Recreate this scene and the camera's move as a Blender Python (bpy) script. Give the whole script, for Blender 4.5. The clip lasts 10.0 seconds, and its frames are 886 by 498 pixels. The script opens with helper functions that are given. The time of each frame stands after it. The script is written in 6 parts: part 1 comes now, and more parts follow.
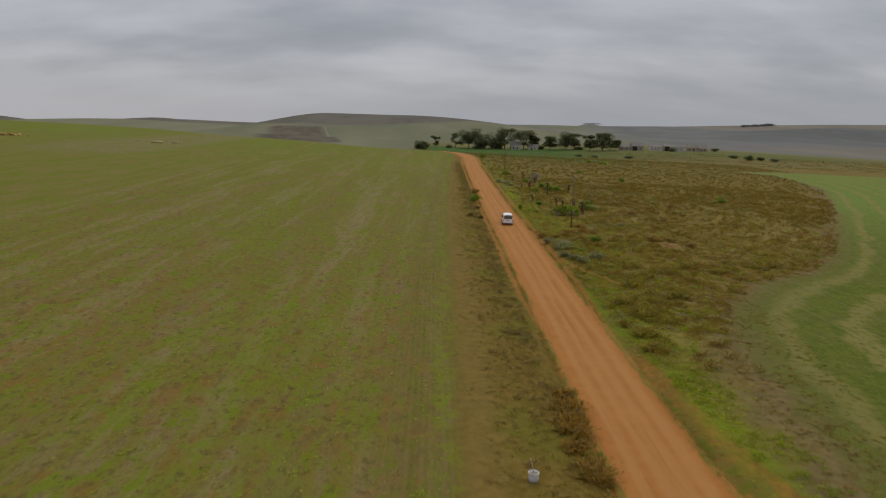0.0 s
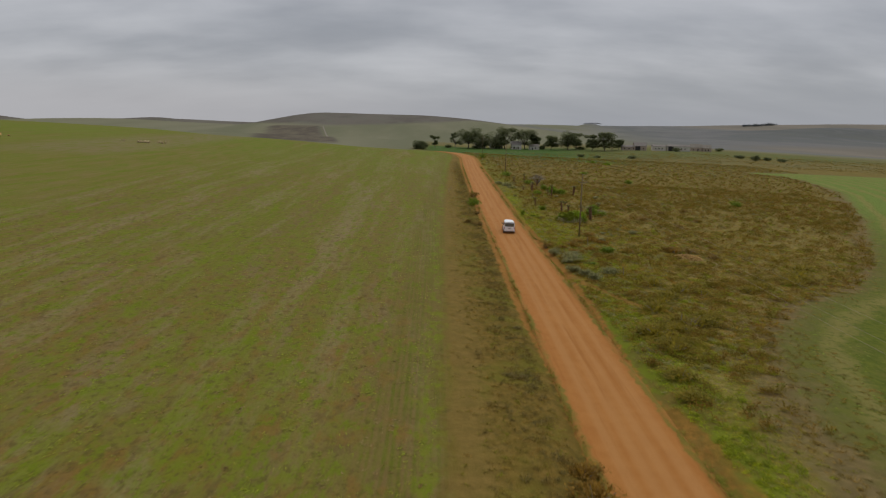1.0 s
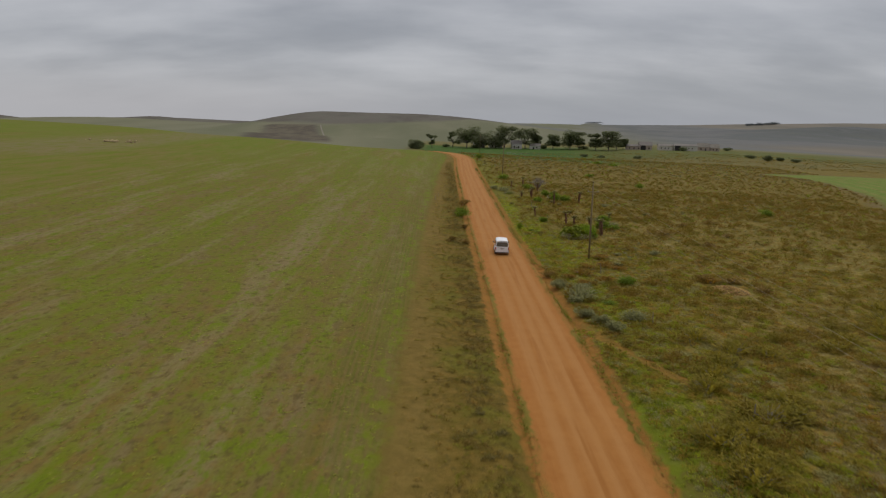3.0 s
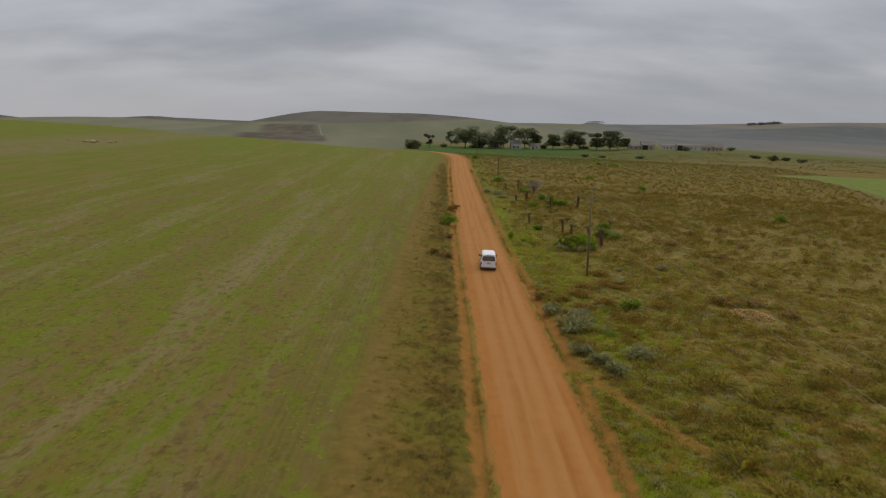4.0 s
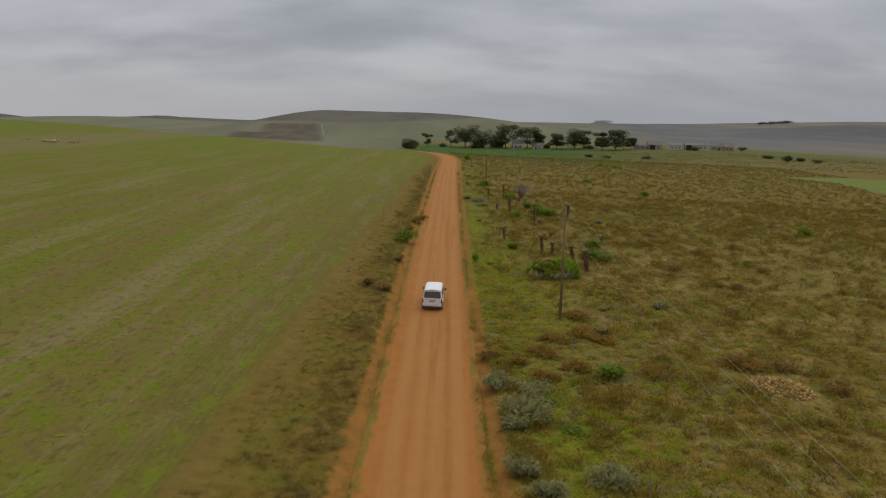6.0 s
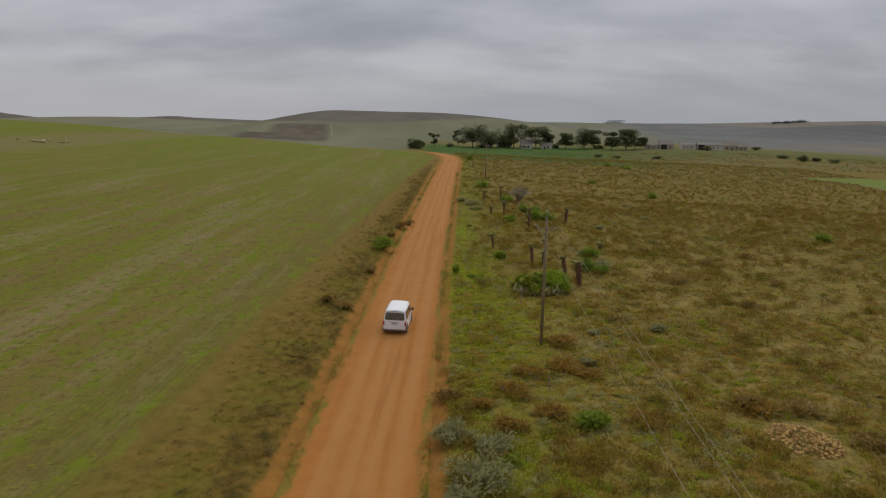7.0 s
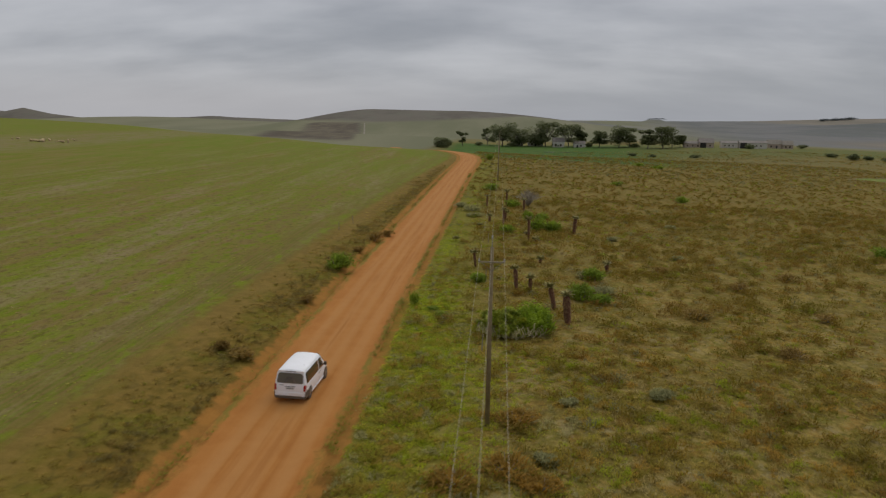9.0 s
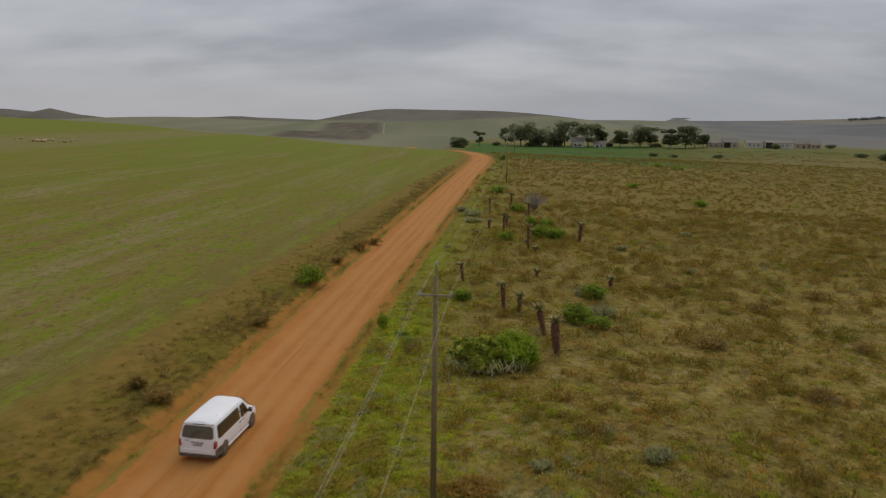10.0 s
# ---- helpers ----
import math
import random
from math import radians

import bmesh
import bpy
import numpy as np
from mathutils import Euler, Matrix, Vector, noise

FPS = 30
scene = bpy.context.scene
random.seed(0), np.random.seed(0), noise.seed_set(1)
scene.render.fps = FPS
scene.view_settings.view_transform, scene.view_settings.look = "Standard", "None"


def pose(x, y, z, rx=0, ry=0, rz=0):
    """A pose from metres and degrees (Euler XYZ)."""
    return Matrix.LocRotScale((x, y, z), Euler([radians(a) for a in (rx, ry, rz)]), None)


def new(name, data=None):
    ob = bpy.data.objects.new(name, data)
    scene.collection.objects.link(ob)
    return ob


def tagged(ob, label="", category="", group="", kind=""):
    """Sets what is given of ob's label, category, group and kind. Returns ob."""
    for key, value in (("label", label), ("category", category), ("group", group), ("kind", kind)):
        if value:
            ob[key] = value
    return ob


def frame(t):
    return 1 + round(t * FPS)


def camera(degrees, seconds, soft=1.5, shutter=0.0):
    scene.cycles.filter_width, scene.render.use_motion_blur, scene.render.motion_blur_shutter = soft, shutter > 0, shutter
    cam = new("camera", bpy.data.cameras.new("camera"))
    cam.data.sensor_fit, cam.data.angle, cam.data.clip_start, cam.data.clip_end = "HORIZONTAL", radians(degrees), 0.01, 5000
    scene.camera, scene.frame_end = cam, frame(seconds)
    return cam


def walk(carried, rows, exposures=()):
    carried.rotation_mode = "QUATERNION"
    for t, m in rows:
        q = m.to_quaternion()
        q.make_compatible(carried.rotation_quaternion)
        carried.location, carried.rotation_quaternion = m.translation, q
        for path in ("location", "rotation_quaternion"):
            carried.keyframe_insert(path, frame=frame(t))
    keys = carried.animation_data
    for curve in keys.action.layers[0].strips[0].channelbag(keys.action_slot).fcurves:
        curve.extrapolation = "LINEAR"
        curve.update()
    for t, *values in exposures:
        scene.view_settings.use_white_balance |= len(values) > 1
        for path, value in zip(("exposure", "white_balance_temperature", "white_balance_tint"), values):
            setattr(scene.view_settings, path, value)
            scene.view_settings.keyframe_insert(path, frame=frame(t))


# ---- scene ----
cam = camera(62.7, 10.0, soft=1.2, shutter=0.5)
METRES, EYE, TILT, LEAN, TURN = 117.3, 20.6, 0.0, 1.8, -1.3
ROWS = [
    (0.0, 0.0, 0.0, 0.0, 0.58, -10.32, -3.2),
    (0.5, 0.0029, 0.0574, -0.0015, 0.59, -10.32, -3.2),
    (1.0, 0.007, 0.1147, -0.0031, 0.59, -10.34, -3.19),
    (1.5, 0.0126, 0.1715, -0.0047, 0.62, -10.36, -3.19),
    (2.0, 0.0193, 0.228, -0.0061, 0.64, -10.39, -3.21),
    (2.5, 0.0273, 0.2841, -0.0076, 0.67, -10.4, -3.21),
    (4.0, 0.0605, 0.4501, -0.0104, 0.8, -10.44, -3.14),
    (4.5, 0.0757, 0.5021, -0.011, 0.88, -10.45, -3.14),
    (5.0, 0.0915, 0.5515, -0.0116, 1.0, -10.47, -3.13),
    (5.5, 0.1081, 0.5983, -0.012, 1.2, -10.51, -3.13),
    (7.0, 0.1583, 0.7274, -0.0157, 2.4, -10.56, -2.99),
    (7.5, 0.1741, 0.7672, -0.0168, 3.13, -10.62, -2.93),
    (8.0, 0.1894, 0.8061, -0.0179, 3.87, -10.67, -2.86),
    (8.5, 0.2039, 0.8446, -0.0188, 4.64, -10.73, -2.78),
    (9.0, 0.218, 0.8829, -0.02, 5.38, -10.79, -2.73),
    (9.5, 0.2317, 0.9221, -0.0208, 5.98, -10.83, -2.7),
    (10.0, 0.2448, 0.9625, -0.0217, 7.1, -10.88, -2.63),
]
walk(cam, [(t, pose(0, 0, EYE, TILT, LEAN, TURN) @ pose(METRES * x, METRES * y, METRES * z, 90 + pitch, roll, yaw)) for t, x, y, z, yaw, pitch, roll in ROWS])

# ---- sky, sun and exposure ----
scene.view_settings.exposure = 0.0


def node(tree, kind, **sets):
    n = tree.nodes.new(kind)
    for key, value in sets.items():
        if key in n.inputs:
            n.inputs[key].default_value = value
    return n


def wire(tree, a, b):
    tree.links.new(a, b)


def math_node(tree, op, a, b=None, clamp=False):
    n = tree.nodes.new("ShaderNodeMath")
    n.operation, n.use_clamp = op, clamp
    for slot, v in zip(n.inputs, (a, b)):
        if v is None:
            continue
        if isinstance(v, (int, float)):
            slot.default_value = v
        else:
            tree.links.new(v, slot)
    return n.outputs[0]


def ramp(tree, value, lo, hi, smooth=True):
    n = tree.nodes.new("ShaderNodeMapRange")
    n.interpolation_type = "SMOOTHSTEP" if smooth else "LINEAR"
    tree.links.new(value, n.inputs["Value"])
    n.inputs["From Min"].default_value, n.inputs["From Max"].default_value = lo, hi
    return n.outputs["Result"]


def blend(tree, fac, a, b):
    n = tree.nodes.new("ShaderNodeMix")
    n.data_type = "RGBA"
    if isinstance(fac, (int, float)):
        n.inputs["Factor"].default_value = fac
    else:
        tree.links.new(fac, n.inputs["Factor"])
    for slot, v in ((n.inputs[6], a), (n.inputs[7], b)):
        if isinstance(v, tuple):
            slot.default_value = (*v, 1)
        else:
            tree.links.new(v, slot)
    return n.outputs[2]


def speckle(tree, vector, scale, detail=4.0, rough=0.55, stretch=None, turn=0.0):
    if turn:
        m = tree.nodes.new("ShaderNodeMapping")
        m.inputs["Rotation"].default_value = (0, 0, radians(turn))
        tree.links.new(vector, m.inputs["Vector"])
        vector = m.outputs[0]
    if stretch:
        m = tree.nodes.new("ShaderNodeMapping")
        m.inputs["Scale"].default_value = stretch
        tree.links.new(vector, m.inputs["Vector"])
        vector = m.outputs[0]
    n = tree.nodes.new("ShaderNodeTexNoise")
    n.inputs["Scale"].default_value, n.inputs["Detail"].default_value, n.inputs["Roughness"].default_value = scale, detail, rough
    tree.links.new(vector, n.inputs["Vector"])
    return n.outputs["Fac"]


SUN_HIGH, SUN_ROUND = 52.0, 20.0
world = bpy.data.worlds.new("overcast_sky")
scene.world = world
world.use_nodes = True
wt = world.node_tree
wt.nodes.clear()
w_out = node(wt, "ShaderNodeOutputWorld")
w_bg = node(wt, "ShaderNodeBackground")
w_sky = node(wt, "ShaderNodeTexSky")
w_sky.sky_type, w_sky.sun_disc = "NISHITA", False
w_sky.sun_elevation, w_sky.sun_rotation = radians(SUN_HIGH), radians(SUN_ROUND)
w_dir = node(wt, "ShaderNodeTexCoord").outputs["Generated"]
w_sep = node(wt, "ShaderNodeSeparateXYZ")
wire(wt, w_dir, w_sep.inputs[0])
up = math_node(wt, "MAXIMUM", w_sep.outputs[2], 0.0)
deep = math_node(wt, "ADD", up, 0.28)
w_flat = node(wt, "ShaderNodeCombineXYZ")
wire(wt, math_node(wt, "DIVIDE", w_sep.outputs[0], deep), w_flat.inputs[0])
wire(wt, math_node(wt, "DIVIDE", w_sep.outputs[1], deep), w_flat.inputs[1])
big = speckle(wt, w_flat.outputs[0], 1.25, 6.0, 0.50, (0.55, 1.0, 1.0), 6)
small = speckle(wt, w_flat.outputs[0], 3.3, 5.0, 0.50, (0.55, 1.0, 1.0), -4)
cloud = math_node(wt, "ADD", math_node(wt, "MULTIPLY", big, 0.68), math_node(wt, "MULTIPLY", small, 0.32))
cloud_col = blend(wt, ramp(wt, cloud, 0.34, 0.66), (0.282, 0.294, 0.328), (0.482, 0.490, 0.522))
haze = ramp(wt, up, 0.075, 0.0)
low = blend(wt, ramp(wt, w_sep.outputs[0], -0.40, 0.25), (0.415, 0.415, 0.440), (0.295, 0.318, 0.362))
cloud_col = blend(wt, math_node(wt, "MULTIPLY", haze, 0.8), cloud_col, low)
dim = node(wt, "ShaderNodeVectorMath")
dim.operation = "SCALE"
wire(wt, w_sky.outputs[0], dim.inputs[0])
dim.inputs["Scale"].default_value = 0.1
sky_col = blend(wt, 0.94, dim.outputs[0], cloud_col)
wire(wt, sky_col, w_bg.inputs["Color"])
w_bg.inputs["Strength"].default_value = 1.0
wire(wt, w_bg.outputs[0], w_out.inputs[0])

sun = new("sun", bpy.data.lights.new("sun", "SUN"))
sun.data.energy, sun.data.angle, sun.data.color = 1.4, radians(75), (1.0, 0.95, 0.88)
sun.matrix_world = Matrix.Rotation(radians(-SUN_ROUND), 4, "Z") @ Matrix.Rotation(radians(SUN_HIGH - 90), 4, "X")


# ---- materials ----
def shader(name):
    m = bpy.data.materials.new(name)
    m.use_nodes = True
    t = m.node_tree
    t.nodes.clear()
    out, p = node(t, "ShaderNodeOutputMaterial"), node(t, "ShaderNodeBsdfPrincipled")
    wire(t, p.outputs[0], out.inputs[0])
    return m, t, p


def relief(t, p, height, strength, distance=0.05):
    b = node(t, "ShaderNodeBump", Strength=strength, Distance=distance)
    wire(t, height, b.inputs["Height"])
    wire(t, b.outputs[0], p.inputs["Normal"])


def surface(name, a, b, scale=3.0, rough=0.8, bump=0.2, metal=0.0, fine=9.0, dist=0.02, each=0.0):
    """A worn surface: two colours mixed at two scales, with fine relief; each: variation from piece to piece."""
    m, t, p = shader(name)
    at = node(t, "ShaderNodeTexCoord").outputs["Object"]
    coarse, grain = speckle(t, at, scale), speckle(t, at, scale * fine, 3.0)
    f = ramp(t, math_node(t, "ADD", math_node(t, "MULTIPLY", coarse, 0.6), math_node(t, "MULTIPLY", grain, 0.4)), 0.35, 0.65)
    col = blend(t, f, a, b)
    if each:
        isl = node(t, "ShaderNodeNewGeometry").outputs["Random Per Island"]
        obj = node(t, "ShaderNodeObjectInfo").outputs["Random"]
        mixv = math_node(t, "FRACT", math_node(t, "ADD", isl, obj))
        hsv = node(t, "ShaderNodeHueSaturation")
        wire(t, col, hsv.inputs["Color"])
        wire(t, math_node(t, "ADD", math_node(t, "MULTIPLY", mixv, each), 1 - each * 0.5), hsv.inputs["Value"])
        wire(t, math_node(t, "ADD", math_node(t, "MULTIPLY", mixv, each * 0.06), 0.5 - each * 0.03), hsv.inputs["Hue"])
        col = hsv.outputs[0]
    wire(t, col, p.inputs["Base Color"])
    p.inputs["Roughness"].default_value, p.inputs["Metallic"].default_value = rough, metal
    if bump:
        relief(t, p, grain, bump, dist)
    return m


def foliage(name, a, b, scale=0.6, each=0.5, rough=0.7, through_light=0.45):
    """Leaves: two colours in drifts over the land, and variation from leaf to leaf."""
    m, t, p = shader(name)
    at = node(t, "ShaderNodeNewGeometry")
    f = ramp(t, speckle(t, at.outputs["Position"], scale, 3.0), 0.35, 0.65)
    col = blend(t, f, a, b)
    hsv = node(t, "ShaderNodeHueSaturation")
    wire(t, col, hsv.inputs["Color"])
    wire(t, math_node(t, "ADD", math_node(t, "MULTIPLY", at.outputs["Random Per Island"], each), 1 - each * 0.5), hsv.inputs["Value"])
    wire(t, hsv.outputs[0], p.inputs["Base Color"])
    p.inputs["Roughness"].default_value = rough
    p.inputs["Specular IOR Level"].default_value = 0.12
    thin, both = node(t, "ShaderNodeBsdfTranslucent"), node(t, "ShaderNodeMixShader", Fac=through_light)
    wire(t, hsv.outputs[0], thin.inputs["Color"])
    wire(t, p.outputs[0], both.inputs[1])
    wire(t, thin.outputs[0], both.inputs[2])
    wire(t, both.outputs[0], [n for n in t.nodes if n.type == "OUTPUT_MATERIAL"][0].inputs[0])
    return m


def mixed_leaves(name, hues, scale, each=0.5):
    """Grass and herbs of four hues in small drifts, with variation from blade to blade."""
    m, t, p = shader(name)
    at = node(t, "ShaderNodeNewGeometry")
    col = hues[0] if len(hues) == 1 else blend(t, ramp(t, speckle(t, at.outputs["Position"], scale, 1.5, 0.5), 0.42, 0.58), hues[0], hues[1])
    for k, hue in enumerate(hues[2:]):
        col = blend(t, ramp(t, speckle(t, at.outputs["Position"], scale * (1.25 + 0.2 * k), 1.5, 0.5, None, 31 + 46 * k), 0.53, 0.63), col, hue)
    hsv = node(t, "ShaderNodeHueSaturation")
    wire(t, col, hsv.inputs["Color"])
    wire(t, math_node(t, "ADD", math_node(t, "MULTIPLY", at.outputs["Random Per Island"], each), 1 - each * 0.5), hsv.inputs["Value"])
    wire(t, hsv.outputs[0], p.inputs["Base Color"])
    p.inputs["Roughness"].default_value, p.inputs["Specular IOR Level"].default_value = 0.75, 0.1
    thin, both = node(t, "ShaderNodeBsdfTranslucent"), node(t, "ShaderNodeMixShader", Fac=0.3)
    wire(t, hsv.outputs[0], thin.inputs["Color"])
    wire(t, p.outputs[0], both.inputs[1])
    wire(t, thin.outputs[0], both.inputs[2])
    wire(t, both.outputs[0], [n for n in t.nodes if n.type == "OUTPUT_MATERIAL"][0].inputs[0])
    return m


def part(name, bm, material, parent=None, label="", smooth=False):
    """Links a bmesh as one mesh object, under a thing or a part."""
    me = bpy.data.meshes.new(name)
    bm.to_mesh(me)
    bm.free()
    me.materials.append(material)
    if smooth:
        me.shade_smooth()
    ob = new(name, me)
    ob.parent = parent
    return tagged(ob, label)


def sheet(name, verts, faces, material, parent=None, label="", smooth=False):
    """Links arrays of places and faces as one mesh object."""
    me = bpy.data.meshes.new(name)
    verts, faces = np.asarray(verts, dtype=np.float32), np.asarray(faces, dtype=np.int32)
    k = faces.shape[1]
    me.vertices.add(len(verts))
    me.vertices.foreach_set("co", verts.ravel())
    me.loops.add(faces.size)
    me.loops.foreach_set("vertex_index", faces.ravel())
    me.polygons.add(len(faces))
    me.polygons.foreach_set("loop_start", np.arange(0, faces.size, k, dtype=np.int32))
    me.update(calc_edges=True)
    me.materials.append(material)
    if smooth:
        me.shade_smooth()
    ob = new(name, me)
    ob.parent = parent
    return tagged(ob, label)


def thing(name, m, label, category, group=""):
    ob = new(name)
    ob.empty_display_size = 0.3
    ob.matrix_basis = m
    return tagged(ob, label, category, group)


def box(bm, size, at, turn=(0, 0, 0), bevel=0.0):
    r = bmesh.ops.create_cube(bm, size=1.0, matrix=pose(*at, *turn) @ Matrix.Diagonal((*size, 1)))
    if bevel:
        es = list({e for v in r["verts"] for e in v.link_edges})
        bmesh.ops.bevel(bm, geom=es, offset=bevel, segments=2, affect="EDGES", profile=0.6)
    return bm


def rod(bm, a, b, r1, r2=None, sides=8):
    a, b = Vector(a), Vector(b)
    m = Matrix.Translation((a + b) / 2) @ (b - a).to_track_quat("Z", "Y").to_matrix().to_4x4()
    bmesh.ops.create_cone(bm, cap_ends=True, segments=sides, radius1=r1, radius2=r1 if r2 is None else r2, depth=(b - a).length, matrix=m)
    return bm


# ---- the lie of the land ----
def step(a, b, v):
    t = np.clip((np.asarray(v, dtype=float) - a) / (b - a), 0, 1)
    return t * t * (3 - 2 * t)


def bump2(x, y, cx, cy, sx, sy):
    return np.exp(-((x - cx) / sx) ** 2 - ((y - cy) / sy) ** 2)


# the road's centre line: straight, then a bend to the left over the brow
ROAD = [(15.0, -600.0), (14.85, 30.0), (15.0, 58.0), (15.3, 88.0), (15.5, 120.0), (15.7, 180.0), (16.4, 250.0), (17.2, 310.0), (18.0, 345.0), (18.6, 372.0), (17.4, 396.0), (13.6, 414.0), (7.5, 430.0), (2.0, 450.0), (-5.0, 480.0), (-22.0, 540.0), (-40.0, 600.0)]


def smooth_line(pts, n):
    """A smooth line through a few places, at even steps of its length."""
    p = np.array(pts, dtype=float)
    s = np.r_[0, np.cumsum(np.hypot(*np.diff(p, axis=0).T))]
    q = np.linspace(0, s[-1], 1500)
    x, y = np.interp(q, s, p[:, 0]), np.interp(q, s, p[:, 1])
    k = np.hanning(15)
    k /= k.sum()
    x, y = (np.r_[v[:7], np.convolve(v, k, "valid"), v[-7:]] for v in (x, y))
    g = np.linspace(0, len(q) - 1, n)
    return np.interp(g, np.arange(len(q)), x), np.interp(g, np.arange(len(q)), y)


RX, RY = smooth_line(ROAD, 1500)


def side_of(x, y, lx, ly):
    """Signed distance from a line: positive to the right of its way."""
    x, y = np.atleast_1d(np.asarray(x, dtype=float)), np.atleast_1d(np.asarray(y, dtype=float))
    out = np.empty(len(x))
    tx, ty = np.gradient(lx), np.gradient(ly)
    for i in range(0, len(x), 4000):
        dx, dy = x[i:i + 4000, None] - lx, y[i:i + 4000, None] - ly
        d2 = dx * dx + dy * dy
        j = d2.argmin(1)
        r = np.arange(len(j))
        out[i:i + 4000] = np.sqrt(d2[r, j]) * np.sign(dx[r, j] * ty[j] - dy[r, j] * tx[j])
    return out


def from_road(x, y):
    return side_of(x, y, RX[::3], RY[::3])


# the edge of the mown field on the far side of the heath
EDGE = [(20.0, -80.0), (24.0, 20.0), (27.6, 51.0), (31.0, 70.0), (36.0, 84.0), (46.0, 98.0), (60.0, 110.0), (76.0, 132.0), (113.0, 200.0), (150.0, 275.0), (170.0, 336.0), (174.0, 368.0), (161.0, 388.0), (198.0, 405.0), (420.0, 440.0), (900.0, 520.0)]
EX, EY = smooth_line(EDGE, 900)


def crest(x):
    """How far off the grazed field dips out of sight, farther on its high side."""
    return 404 + 0.75 * np.clip(-np.asarray(x, dtype=float) - 45, 0, 420)


def land(x, y):
    """Height of the land without the road's own bed."""
    x, y = np.asarray(x, dtype=float), np.asarray(y, dtype=float)
    far = np.hypot(x, y)
    near = -0.35 - 0.0347 * 700 * np.tanh(x / 700) + 0.0036 * np.clip(y, -500, 900)
    near = near - 0.45 * np.exp(-((x - 14) / 7.0) ** 2) * (1 - step(300, 400, y))
    mid_x = np.interp(y, [p[1] for p in ROAD[:9]], [p[0] for p in ROAD[:9]])
    near = near + 0.32 * step(4.0, 5.0, np.abs(x - mid_x)) * (1 - step(290, 350, y))
    near = near + 0.25 * np.sin(x / 31.0 + 0.7) * np.sin(y / 43.0) * step(20, 60, np.abs(x - 15))
    brow = crest(x)
    near = near - 1.6 * step(60, 160, -x) * step(380, 560, y) - 5.0 * step(170, 420, -x) * step(420, 700, y)
    near = near - (9.5 * step(0, 190, y - brow) + 10 * step(780, 1150, y)) * (1 - step(20, 260, x))
    hills = -24.0 + 0 * x
    hills = hills + 46 * step(-560, -270, x) * (1 - step(-70, 520, x)) * np.exp(-((y - 1950) / 520.0) ** 2)
    hills = hills + (19 - 9 * step(700, 1200, -x)) * (1 - step(-760, -400, x)) * np.exp(-((y - 1650) / 420.0) ** 2)
    hills = hills - 36 * step(450, 1500, -x) * step(1400, 2700, y)
    hills = hills + 37 * bump2(x, y, -1340, 2750, 300, 420) + 22 * bump2(x, y, -960, 2800, 260, 400)
    hills = hills + 62 * bump2(x, y, -2640, 3700, 250, 400) + 38 * bump2(x, y, -2180, 3570, 240, 240) + 32 * bump2(x, y, -2270, 3505, 80, 80) + 22 * bump2(x, y, -3300, 3500, 420, 500) + 36 * bump2(x, y, -1620, 4300, 260, 300)
    hills = hills + (12 + 43 * step(1200, 2500, x)) * step(100, 500, x) * np.exp(-((y - 3900) / 800.0) ** 2)
    hills = hills + 9 * bump2(x, y, -620, 2050, 240, 380)
    hills = hills + 16 * np.exp(-((y - 2150 - 0.35 * (x - 1100)) / 230.0) ** 2) * step(650, 1250, x) * (1 + 0.25 * np.sin(x / 140))
    hills = hills + 9 * step(-48, -36, -np.abs(x - 835)) * step(-60, -40, -np.abs(y - 3890))
    hills = hills + 20 * step(500, 1500, x) * np.exp(-((y - 2500) / 420.0) ** 2)
    hills = hills + 1.6 * np.sin(x / 170 + 1.3 * np.sin(y / 260)) + 0.9 * np.sin(x / 83 + y / 340) + 0.5 * np.sin(y / 161 - x / 97)
    hills = hills + 11 * np.abs(np.sin(x / 330 + y / 700)) * step(500, 1200, x) * step(1200, 1800, y) + 1.2 * np.sin(y / 150 + x / 260) * step(300, 900, x)
    hills = hills - 7 * (1 - np.abs(np.sin(x / 210 + 0.9 * np.sin(y / 520) + 0.4))) ** 3 * step(150, 500, x) * step(1500, 2100, y) * (1 - step(3400, 3800, y))
    hills = hills + 25 * step(300, 1500, -y)
    w = step(800, 1400, far)
    return near * (1 - w) + hills * w


def lay(x, y):
    return float(land(x, y))


def spacing(lo, hi, d, grow, far_lo, far_hi):
    v = list(np.arange(lo, hi, d))
    s = d
    while v[-1] < far_hi:
        s *= grow
        v.append(v[-1] + s)
    s = d
    while v[0] > far_lo:
        s *= grow
        v.insert(0, v[0] - s)
    return np.array(v)


GX, GY = spacing(-40, 80, 1.2, 1.04, -4600, 4600), spacing(20, 300, 1.2, 1.028, -2500, 4750)
GX = np.unique(np.round(np.r_[GX, np.arange(4.0, 28.0, 0.5)], 3))


